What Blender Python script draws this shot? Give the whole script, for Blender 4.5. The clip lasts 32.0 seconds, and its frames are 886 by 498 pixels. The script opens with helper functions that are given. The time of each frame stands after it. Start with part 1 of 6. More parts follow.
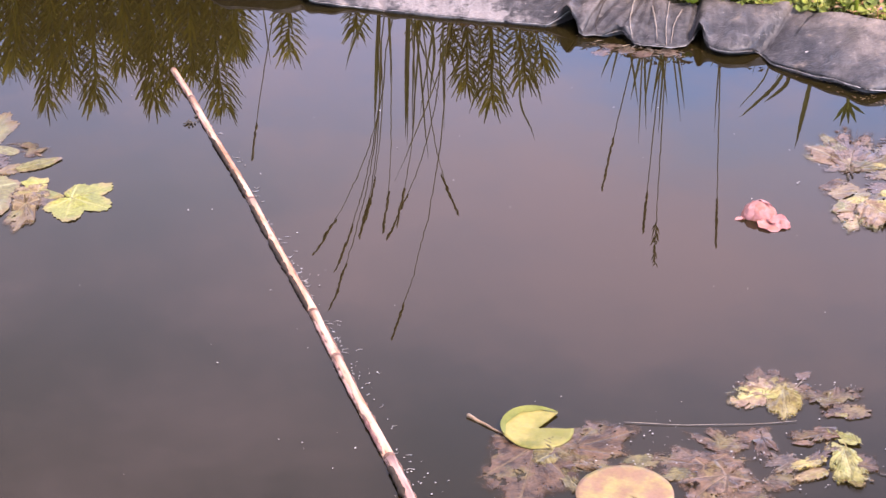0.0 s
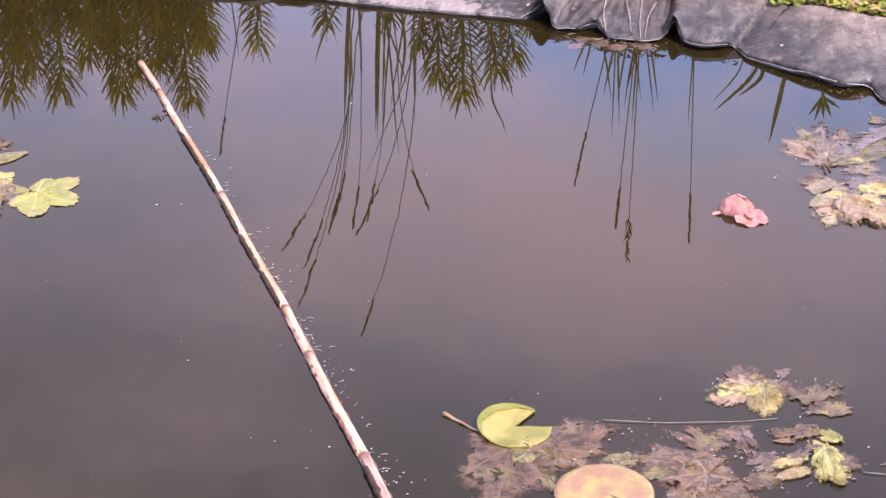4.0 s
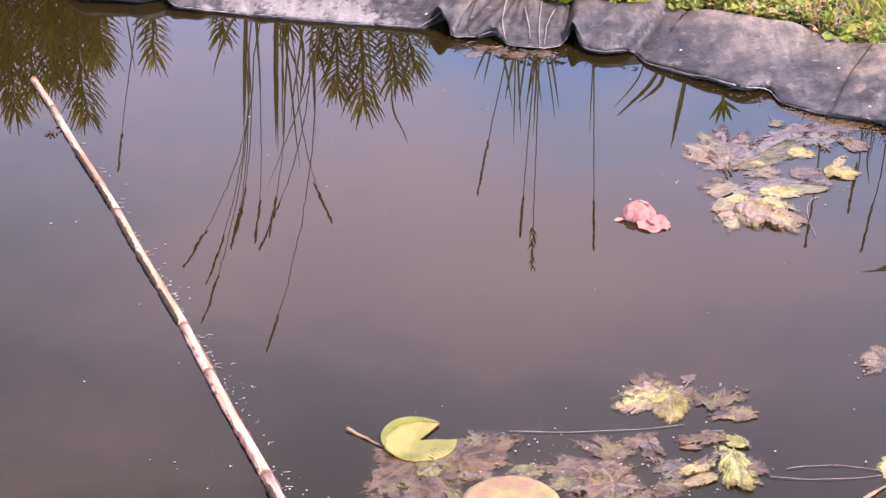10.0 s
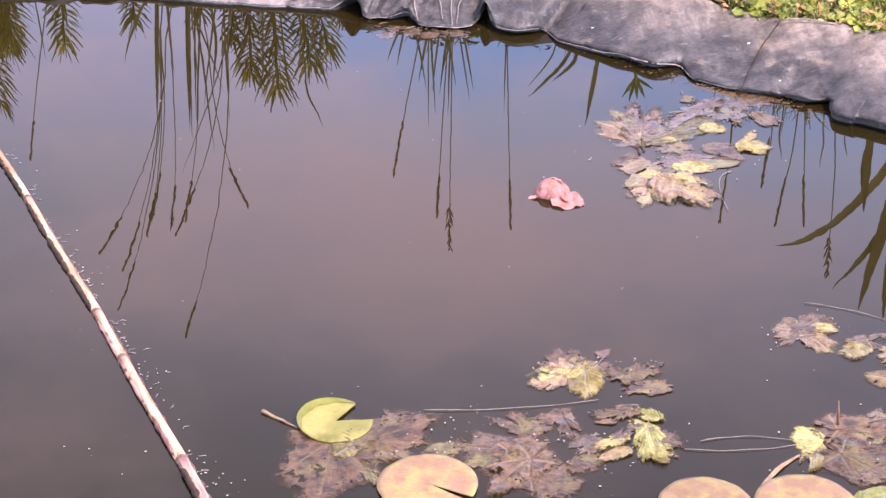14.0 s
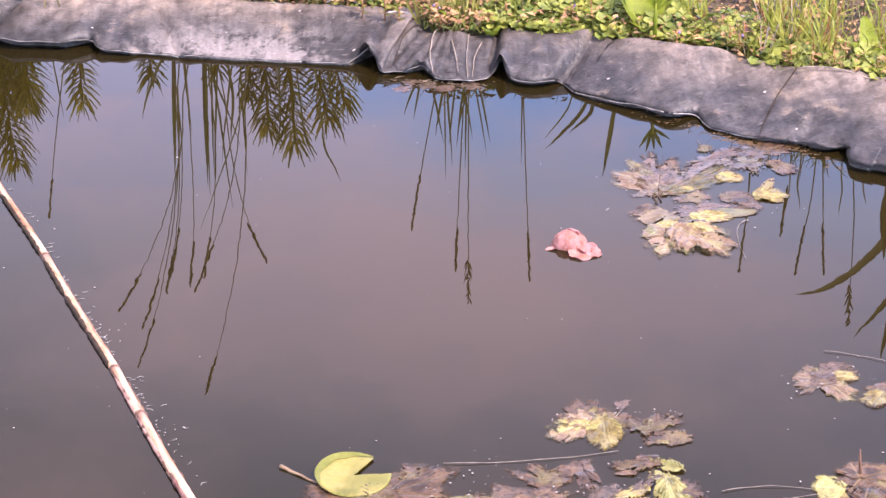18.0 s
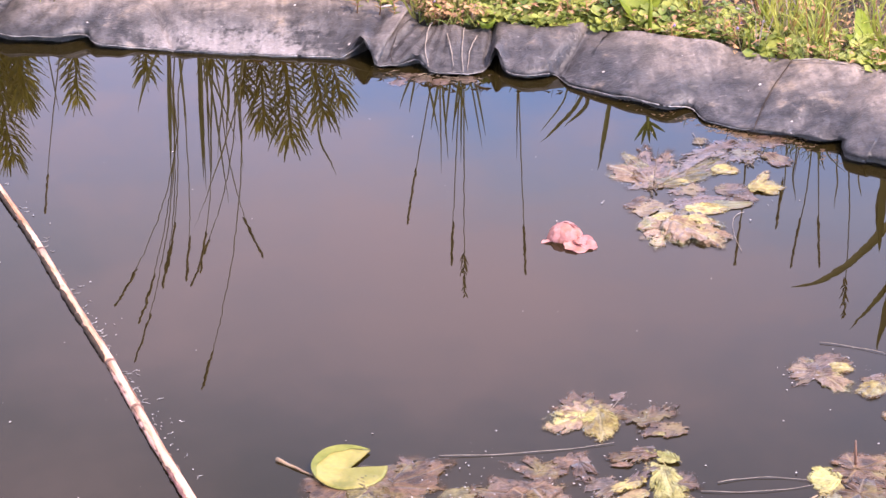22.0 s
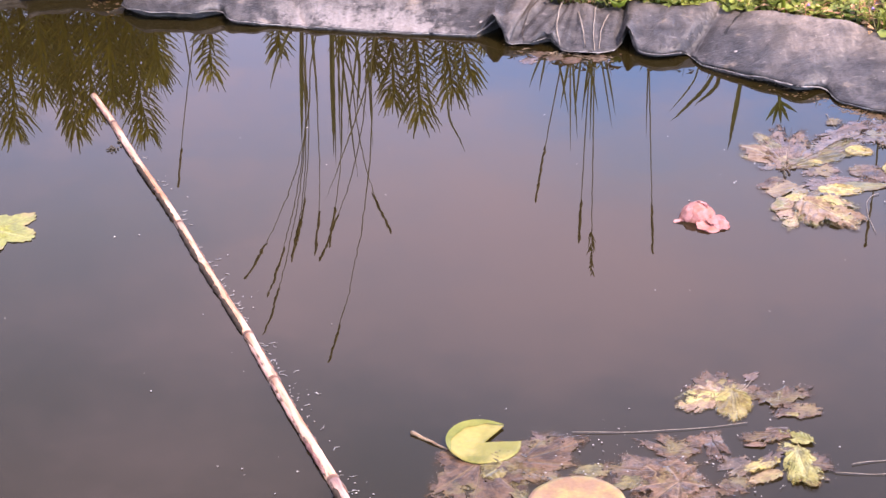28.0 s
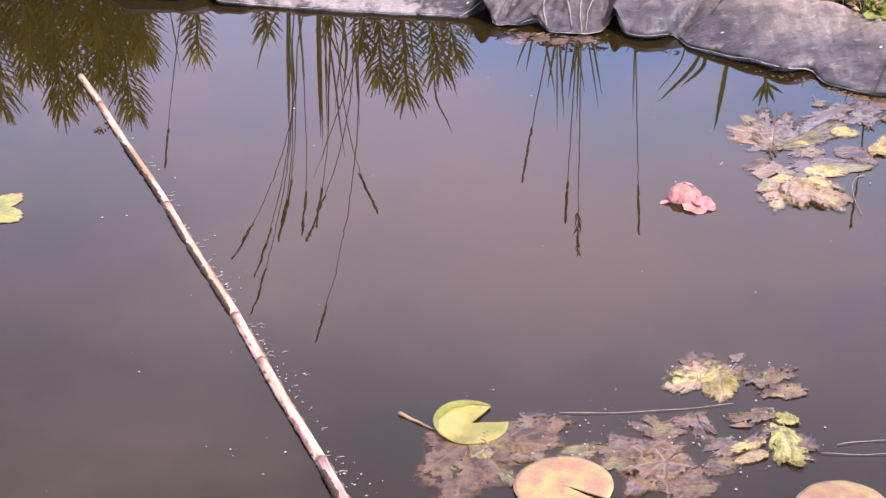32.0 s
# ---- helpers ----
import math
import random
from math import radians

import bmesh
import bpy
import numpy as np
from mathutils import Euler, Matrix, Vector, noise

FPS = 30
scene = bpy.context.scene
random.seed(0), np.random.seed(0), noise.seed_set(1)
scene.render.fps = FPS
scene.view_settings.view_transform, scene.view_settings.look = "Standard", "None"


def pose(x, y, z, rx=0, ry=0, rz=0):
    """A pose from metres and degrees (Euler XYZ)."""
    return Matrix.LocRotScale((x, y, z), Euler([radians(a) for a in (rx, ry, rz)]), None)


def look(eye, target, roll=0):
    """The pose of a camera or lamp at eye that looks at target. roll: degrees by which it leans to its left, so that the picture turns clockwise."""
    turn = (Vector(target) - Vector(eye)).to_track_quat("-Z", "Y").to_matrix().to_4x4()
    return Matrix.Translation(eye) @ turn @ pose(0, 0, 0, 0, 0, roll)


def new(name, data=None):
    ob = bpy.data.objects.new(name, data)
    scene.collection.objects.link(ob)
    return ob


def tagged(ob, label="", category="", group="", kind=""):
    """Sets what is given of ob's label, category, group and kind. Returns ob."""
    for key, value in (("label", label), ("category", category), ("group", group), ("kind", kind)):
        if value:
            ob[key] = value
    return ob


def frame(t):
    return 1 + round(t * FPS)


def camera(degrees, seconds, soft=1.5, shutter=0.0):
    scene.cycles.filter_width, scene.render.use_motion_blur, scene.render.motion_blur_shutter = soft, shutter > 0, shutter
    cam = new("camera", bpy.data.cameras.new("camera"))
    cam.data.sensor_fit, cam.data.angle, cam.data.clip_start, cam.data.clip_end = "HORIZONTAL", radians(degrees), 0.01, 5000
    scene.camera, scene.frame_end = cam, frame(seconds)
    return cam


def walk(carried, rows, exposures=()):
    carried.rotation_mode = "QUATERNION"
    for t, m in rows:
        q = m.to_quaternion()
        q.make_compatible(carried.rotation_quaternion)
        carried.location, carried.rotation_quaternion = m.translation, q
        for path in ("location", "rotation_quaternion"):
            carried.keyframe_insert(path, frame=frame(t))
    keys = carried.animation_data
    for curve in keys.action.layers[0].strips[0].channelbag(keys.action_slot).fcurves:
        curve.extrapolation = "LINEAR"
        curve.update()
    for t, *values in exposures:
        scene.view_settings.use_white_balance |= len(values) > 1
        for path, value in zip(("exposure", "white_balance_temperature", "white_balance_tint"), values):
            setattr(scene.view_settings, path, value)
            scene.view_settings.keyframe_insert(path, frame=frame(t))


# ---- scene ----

# exposure, white balance and light
EXPO = 2.28
KELVIN = 6330.0
TINT = 35.5
CLOUD = (5.2, 4.3, 4.5, 1.0)
SKY = 0.146
SUN = 2.0
CLOUD_AT = (0.3, 0.1, 0.0)

# ---------------------------------------------------------------- camera
cam = camera(26.73, 32.0, 1.5)
PATH = [
    (0.0, (-0.0012, -0.0621, 1.5437), (-0.1921, 2.5693, 0.1157), -1.50),
    (0.5, (-0.0117, -0.0462, 1.5378), (-0.2169, 2.5872, 0.1153), -1.43),
    (1.0, (-0.0167, -0.0379, 1.5299), (-0.2384, 2.5939, 0.1072), -1.53),
    (1.5, (-0.0258, -0.0327, 1.5258), (-0.2614, 2.5970, 0.1013), -1.30),
    (2.0, (-0.0245, -0.0352, 1.5320), (-0.2744, 2.5913, 0.1041), -1.40),
    (2.5, (-0.0313, -0.0282, 1.5309), (-0.2644, 2.5968, 0.0974), -1.00),
    (3.0, (-0.0292, -0.0282, 1.5201), (-0.2315, 2.6022, 0.0919), -1.18),
    (3.5, (-0.0244, -0.0237, 1.5225), (-0.1931, 2.6042, 0.0853), -1.04),
    (4.0, (-0.0206, -0.0201, 1.5187), (-0.1538, 2.6115, 0.0845), -0.94),
    (4.5, (-0.0184, -0.0180, 1.5174), (-0.1197, 2.6193, 0.0911), -0.88),
    (6.5, (-0.0104, -0.0051, 1.5068), (-0.0274, 2.6442, 0.0992), -0.61),
    (7.0, (-0.0057, -0.0030, 1.5080), (-0.0165, 2.6470, 0.1018), -0.67),
    (7.5, (-0.0045, -0.0022, 1.5085), (-0.0064, 2.6493, 0.1051), -0.69),
    (8.0, (-0.0046, -0.0033, 1.5081), (-0.0018, 2.6493, 0.1069), -0.59),
    (8.5, (-0.0067, 0.0005, 1.5094), (0.0012, 2.6508, 0.1038), -0.58),
    (9.0, (0.0005, 0.0089, 1.5048), (0.0055, 2.6577, 0.0963), -0.82),
    (9.5, (-0.0037, 0.0172, 1.4999), (0.0063, 2.6630, 0.0858), -0.74),
    (10.0, (-0.0071, 0.0141, 1.4998), (0.0045, 2.6571, 0.0803), -0.73),
    (10.5, (-0.0040, 0.0123, 1.4985), (0.0115, 2.6515, 0.0721), -0.72),
    (11.0, (-0.0006, 0.0096, 1.4987), (0.0283, 2.6481, 0.0712), -0.58),
    (11.5, (0.0011, 0.0115, 1.5021), (0.0483, 2.6522, 0.0792), -0.58),
    (12.0, (0.0026, 0.0191, 1.4964), (0.0769, 2.6571, 0.0697), -0.44),
    (12.5, (0.0035, 0.0171, 1.4923), (0.1125, 2.6461, 0.0514), -0.16),
    (13.0, (0.0048, 0.0121, 1.4911), (0.1392, 2.6355, 0.0421), 0.03),
    (13.5, (0.0043, 0.0138, 1.4903), (0.1474, 2.6354, 0.0389), -0.02),
    (14.0, (0.0091, 0.0121, 1.4921), (0.1421, 2.6391, 0.0494), -0.56),
    (14.5, (0.0080, 0.0163, 1.4897), (0.1352, 2.6535, 0.0652), -0.83),
    (16.5, (0.0135, 0.0215, 1.4848), (0.1069, 2.6865, 0.1104), -1.52),
    (17.0, (0.0150, 0.0198, 1.4870), (0.1013, 2.6890, 0.1202), -1.73),
    (17.5, (0.0170, 0.0158, 1.4876), (0.1050, 2.6868, 0.1245), -1.78),
    (18.0, (0.0181, 0.0158, 1.4859), (0.1185, 2.6856, 0.1213), -1.64),
    (18.5, (0.0197, 0.0184, 1.4788), (0.1326, 2.6859, 0.1107), -1.54),
    (19.0, (0.0204, 0.0252, 1.4712), (0.1402, 2.6890, 0.0966), -1.55),
    (19.5, (0.0219, 0.0220, 1.4736), (0.1427, 2.6824, 0.0924), -1.61),
    (20.0, (0.0177, 0.0171, 1.4780), (0.1395, 2.6754, 0.0928), -1.52),
    (20.5, (0.0153, 0.0126, 1.4771), (0.1335, 2.6727, 0.0952), -1.51),
    (21.0, (0.0206, 0.0103, 1.4832), (0.1287, 2.6701, 0.0998), -1.69),
    (21.5, (0.0169, 0.0123, 1.4846), (0.1241, 2.6745, 0.1056), -1.70),
    (22.0, (0.0193, 0.0123, 1.4830), (0.1249, 2.6785, 0.1118), -1.77),
    (22.5, (0.0260, 0.0148, 1.4841), (0.1332, 2.6813, 0.1138), -1.89),
    (23.0, (0.0315, 0.0168, 1.4817), (0.1435, 2.6807, 0.1066), -1.99),
    (23.5, (0.0310, 0.0155, 1.4820), (0.1390, 2.6763, 0.1004), -2.03),
    (24.0, (0.0210, 0.0106, 1.4862), (0.1066, 2.6717, 0.1038), -2.12),
    (24.5, (0.0109, 0.0056, 1.4894), (0.0596, 2.6696, 0.1108), -2.22),
    (25.0, (0.0077, 0.0017, 1.4899), (0.0233, 2.6668, 0.1126), -2.44),
    (25.5, (0.0030, 0.0029, 1.4870), (-0.0031, 2.6665, 0.1067), -2.42),
    (26.0, (-0.0001, 0.0079, 1.4898), (-0.0247, 2.6654, 0.0980), -2.48),
    (26.5, (-0.0041, 0.0093, 1.4901), (-0.0467, 2.6626, 0.0908), -2.68),
    (28.5, (-0.0128, -0.0110, 1.4965), (-0.0974, 2.6428, 0.1001), -2.82),
    (29.0, (-0.0125, -0.0096, 1.4935), (-0.0976, 2.6476, 0.1036), -2.76),
    (29.5, (-0.0101, -0.0112, 1.4944), (-0.0945, 2.6475, 0.1072), -2.83),
    (30.0, (-0.0088, -0.0120, 1.4972), (-0.0867, 2.6449, 0.1061), -2.71),
    (30.5, (-0.0096, -0.0122, 1.5003), (-0.0791, 2.6409, 0.1016), -2.50),
    (31.0, (-0.0103, -0.0137, 1.4999), (-0.0738, 2.6346, 0.0921), -2.51),
    (31.5, (-0.0168, -0.0097, 1.5003), (-0.0706, 2.6312, 0.0779), -2.41),
    (32.0, (-0.0150, -0.0136, 1.5022), (-0.0725, 2.6241, 0.0742), -2.61),
]

walk(cam, [(t, look(eye, target, roll)) for t, eye, target, roll in PATH],
     [(0.0, EXPO, KELVIN, TINT), (7.0, EXPO + 0.03, KELVIN, TINT), (14.0, EXPO + 0.09, KELVIN, TINT), (24.0, EXPO + 0.10, KELVIN, TINT), (32.0, EXPO + 0.05, KELVIN, TINT)])

# ---------------------------------------------------------------- sky and sun
SUN_DIR = Vector((0.58, -0.42, 0.95)).normalized()      # towards the sun
world = bpy.data.worlds.new("sky")
scene.world = world
world.use_nodes = True
wn, wl = world.node_tree.nodes, world.node_tree.links
wn.clear()
sky = wn.new("ShaderNodeTexSky")
sky.sky_type, sky.sun_disc = "NISHITA", False
sky.sun_elevation = math.asin(SUN_DIR.z)
sky.sun_rotation = math.atan2(SUN_DIR.x, SUN_DIR.y)
sky.air_density, sky.dust_density, sky.ozone_density = 1.4, 0.6, 2.5
wc = wn.new("ShaderNodeTexCoord")
wm = wn.new("ShaderNodeMapping")
wm.inputs["Scale"].default_value = (0.8, 0.8, 1.8)
wm.inputs["Location"].default_value = CLOUD_AT
wno = wn.new("ShaderNodeTexNoise")
wno.inputs["Scale"].default_value, wno.inputs["Detail"].default_value, wno.inputs["Roughness"].default_value = 2.6, 7.0, 0.62
wr = wn.new("ShaderNodeMapRange")
wr.interpolation_type = "SMOOTHSTEP"
wr.inputs["From Min"].default_value, wr.inputs["From Max"].default_value = 0.46, 0.80
wr.inputs["To Max"].default_value = 0.92
wx = wn.new("ShaderNodeMix")
wx.data_type = "RGBA"
wx.inputs["B"].default_value = CLOUD
wb = wn.new("ShaderNodeBackground")
wb.inputs["Strength"].default_value = SKY
wo = wn.new("ShaderNodeOutputWorld")
wl.new(wc.outputs["Generated"], wm.inputs["Vector"])
wl.new(wm.outputs["Vector"], wno.inputs["Vector"])
wz = wn.new("ShaderNodeSeparateXYZ")
wv = wn.new("ShaderNodeValToRGB")                       # a bank of thin cloud stands half way up the sky
ramp = wv.color_ramp
ramp.elements[0].position, ramp.elements[0].color = 0.34, (0.0, 0.0, 0.0, 1)
ramp.elements[1].position, ramp.elements[1].color = 0.552, (0.0, 0.0, 0.0, 1)
for at, level in ((0.37, 0.05), (0.41, 0.10), (0.45, 0.17), (0.49, 0.235)):
    e = ramp.elements.new(at)
    e.color = (level, level, level, 1)
wside = wn.new("ShaderNodeMapRange")                    # and thins out to one side
wside.inputs["From Min"].default_value, wside.inputs["From Max"].default_value = -0.23, 0.02
wside.inputs["To Min"].default_value = 0.25
wk = wn.new("ShaderNodeMath")
wk.operation = "MULTIPLY"
wa = wn.new("ShaderNodeMath")
wl.new(wc.outputs["Generated"], wz.inputs["Vector"])
wl.new(wz.outputs["Z"], wv.inputs["Fac"])
wl.new(wno.outputs["Fac"], wa.inputs[0])
wl.new(wv.outputs["Color"], wk.inputs[0])
wl.new(wz.outputs["X"], wside.inputs["Value"])
wclear = wn.new("ShaderNodeMapRange")
wclear.inputs["From Min"].default_value, wclear.inputs["From Max"].default_value = 0.08, 0.25
wclear.inputs["To Min"].default_value, wclear.inputs["To Max"].default_value = 1.0, 0.54
wk2 = wn.new("ShaderNodeMath")
wk2.operation = "MULTIPLY"
wl.new(wz.outputs["X"], wclear.inputs["Value"])
wl.new(wclear.outputs["Result"], wk2.inputs[0])
wl.new(wside.outputs["Result"], wk2.inputs[1])
wl.new(wk2.outputs["Value"], wk.inputs[1])
wl.new(wk.outputs["Value"], wa.inputs[1])
wl.new(wa.outputs["Value"], wr.inputs["Value"])
wisp = wn.new("ShaderNodeTexNoise")                     # small torn wisps low in the sky
wisp.inputs["Scale"].default_value, wisp.inputs["Detail"].default_value, wisp.inputs["Roughness"].default_value = 11.0, 6.0, 0.6
wl.new(wm.outputs["Vector"], wisp.inputs["Vector"])
wthin = wn.new("ShaderNodeMapRange")
wthin.interpolation_type = "SMOOTHSTEP"
wthin.inputs["From Min"].default_value, wthin.inputs["From Max"].default_value = 0.50, 0.74
wthin.inputs["To Max"].default_value = 0.34
wl.new(wisp.outputs["Fac"], wthin.inputs["Value"])
wlow = wn.new("ShaderNodeMapRange")
wlow.inputs["From Min"].default_value, wlow.inputs["From Max"].default_value = 0.40, 0.47
wlow.inputs["To Min"].default_value, wlow.inputs["To Max"].default_value = 1.0, 0.15
wl.new(wz.outputs["Z"], wlow.inputs["Value"])
wt = wn.new("ShaderNodeMath")
wt.operation = "MULTIPLY_ADD"
wl.new(wthin.outputs["Result"], wt.inputs[0])
wl.new(wlow.outputs["Result"], wt.inputs[1])
wl.new(wr.outputs["Result"], wt.inputs[2])
wt.use_clamp = True
wl.new(wt.outputs["Value"], wx.inputs["Factor"])
wh = wn.new("ShaderNodeHueSaturation")                  # summer haze greys the upper sky
whz = wn.new("ShaderNodeMapRange")
whz.inputs["From Min"].default_value, whz.inputs["From Max"].default_value = 0.375, 0.435
whz.inputs["To Min"].default_value, whz.inputs["To Max"].default_value = 1.20, 0.52
wl.new(wz.outputs["Z"], whz.inputs["Value"])
whx = wn.new("ShaderNodeMapRange")                      # and the sky is clearer to one side
whx.inputs["From Min"].default_value, whx.inputs["From Max"].default_value = -0.30, 0.22
whx.inputs["To Min"].default_value, whx.inputs["To Max"].default_value = 0.76, 1.20
whm = wn.new("ShaderNodeMath")
whm.operation = "MULTIPLY"
wl.new(wz.outputs["X"], whx.inputs["Value"])
wl.new(whx.outputs["Result"], whm.inputs[0])
wl.new(whz.outputs["Result"], whm.inputs[1])
wl.new(whm.outputs["Value"], wh.inputs["Saturation"])
wdim = wn.new("ShaderNodeMapRange")                     # the sky is deeper away from the sun
wdim.inputs["From Min"].default_value, wdim.inputs["From Max"].default_value = -0.32, 0.0
wdim.inputs["To Min"].default_value, wdim.inputs["To Max"].default_value = 0.63, 1.0
wl.new(wz.outputs["X"], wdim.inputs["Value"])
wpale = wn.new("ShaderNodeMapRange")                    # haze pales the lower sky
wpale.interpolation_type = "LINEAR"
wpale.inputs["From Min"].default_value, wpale.inputs["From Max"].default_value = 0.40, 0.62
wpale.inputs["To Min"].default_value, wpale.inputs["To Max"].default_value = 1.32, 0.72
wl.new(wz.outputs["Z"], wpale.inputs["Value"])
wv2 = wn.new("ShaderNodeMath")
wv2.operation = "MULTIPLY"
wl.new(wdim.outputs["Result"], wv2.inputs[0])
wl.new(wpale.outputs["Result"], wv2.inputs[1])
wl.new(wv2.outputs["Value"], wh.inputs["Value"])
wl.new(sky.outputs["Color"], wh.inputs["Color"])
wl.new(wh.outputs["Color"], wx.inputs["A"])
wl.new(wx.outputs["Result"], wb.inputs["Color"])
wl.new(wb.outputs["Background"], wo.inputs["Surface"])
sun = new("sun", bpy.data.lights.new("sun", "SUN"))
sun.data.energy, sun.data.angle, sun.data.color = SUN, radians(0.6), (1.0, 0.86, 0.66)
sun.matrix_world = look(SUN_DIR * 30, (0, 0, 0))


# ---------------------------------------------------------------- materials
def mat(name, dark, light, scale=20.0, rough=0.6, bump=0.3, fine=160.0, vary=0.12, spread=(0.35, 0.65), third=None,
        third_at=(0.55, 0.7), third_scale=6.0, spec=0.5, through_light=0.0, dist=0.002, coat=0.0, lace=0.0, stretch=None):
    """Surface of two mottled colours with finer grain, an optional third colour in patches, and relief."""
    m = bpy.data.materials.new(name)
    m.use_nodes = True
    n, l = m.node_tree.nodes, m.node_tree.links
    b = n["Principled BSDF"]
    tc = n.new("ShaderNodeTexCoord")
    oi = n.new("ShaderNodeObjectInfo")
    off = n.new("ShaderNodeVectorMath")
    off.operation = "MULTIPLY_ADD"
    off.inputs[1].default_value = (7.3, 3.1, 5.7)
    l.new(oi.outputs["Random"], off.inputs[0])
    l.new(tc.outputs["Object"], off.inputs[2])
    if stretch:                                           # grain drawn out along one axis
        sc = n.new("ShaderNodeVectorMath")
        sc.operation = "MULTIPLY"
        sc.inputs[1].default_value = stretch
        l.new(tc.outputs["Object"], sc.inputs[0])
        l.new(sc.outputs["Vector"], off.inputs[2])
    def noise_at(s, detail=4.0, r=0.6):
        t = n.new("ShaderNodeTexNoise")
        t.inputs["Scale"].default_value, t.inputs["Detail"].default_value, t.inputs["Roughness"].default_value = s, detail, r
        l.new(off.outputs["Vector"], t.inputs["Vector"])
        return t.outputs["Fac"]
    def mapped(src, a, b_, lo=0.0, hi=1.0):
        r = n.new("ShaderNodeMapRange")
        r.inputs["From Min"].default_value, r.inputs["From Max"].default_value = a, b_
        r.inputs["To Min"].default_value, r.inputs["To Max"].default_value = lo, hi
        l.new(src, r.inputs["Value"])
        return r.outputs["Result"]
    def mix(fac, a, b_, mode="MIX"):
        x = n.new("ShaderNodeMix")
        x.data_type, x.blend_type = "RGBA", mode
        for sock, v in (("Factor", fac), ("A", a), ("B", b_)):
            if isinstance(v, (tuple, float)):
                x.inputs[sock].default_value = (*v, 1.0) if isinstance(v, tuple) else v
            else:
                l.new(v, x.inputs[sock])
        return x.outputs["Result"]
    big, small = noise_at(scale), noise_at(fine, 3.0)
    col = mix(mapped(big, *spread), dark, light)
    if third:
        col = mix(mapped(noise_at(third_scale, 6.0, 0.65), *third_at), col, third)
    grain = mapped(small, 0.3, 0.7, 1.0 - vary, 1.0 + vary)
    per = mapped(oi.outputs["Random"], 0.0, 1.0, 1.0 - vary, 1.0 + vary)
    hs = n.new("ShaderNodeHueSaturation")
    mu = n.new("ShaderNodeMath")
    mu.operation = "MULTIPLY"
    l.new(grain, mu.inputs[0])
    l.new(per, mu.inputs[1])
    l.new(mu.outputs[0], hs.inputs["Value"])
    l.new(col, hs.inputs["Color"])
    l.new(hs.outputs["Color"], b.inputs["Base Color"])
    l.new(mapped(small, 0.3, 0.7, max(rough - 0.1, 0.02), min(rough + 0.1, 1.0)), b.inputs["Roughness"])
    b.inputs["Specular IOR Level"].default_value = spec
    b.inputs["Coat Weight"].default_value = coat
    b.inputs["Coat Roughness"].default_value = 0.08
    if bump:
        add = n.new("ShaderNodeMath")
        add.operation = "ADD"
        l.new(big, add.inputs[0])
        l.new(small, add.inputs[1])
        bp = n.new("ShaderNodeBump")
        bp.inputs["Strength"].default_value, bp.inputs["Distance"].default_value = bump, dist
        l.new(add.outputs[0], bp.inputs["Height"])
        l.new(bp.outputs["Normal"], b.inputs["Normal"])
    if lace:                                              # eaten-through places
        b.inputs["Alpha"].default_value = 1.0
        holes = noise_at(95.0, 6.0, 0.7)
        thin = noise_at(16.0, 5.0, 0.6)                   # soaked tissue lets the dark water show
        al = n.new("ShaderNodeMath")
        al.operation = "MULTIPLY"
        l.new(mapped(holes, 0.36 + 0.10 * lace, 0.44 + 0.10 * lace), al.inputs[0])
        l.new(mapped(thin, 0.38, 0.58, 0.45 if lace > 0.03 else 0.78, 0.95 if lace > 0.03 else 1.0), al.inputs[1])
        l.new(al.outputs[0], b.inputs["Alpha"])
    if through_light:
        tr = n.new("ShaderNodeBsdfTranslucent")
        l.new(hs.outputs["Color"], tr.inputs["Color"])
        ms = n.new("ShaderNodeMixShader")
        ms.inputs["Fac"].default_value = through_light
        l.new(b.outputs["BSDF"], ms.inputs[1])
        l.new(tr.outputs["BSDF"], ms.inputs[2])
        l.new(ms.outputs["Shader"], n["Material Output"].inputs["Surface"])
    return m


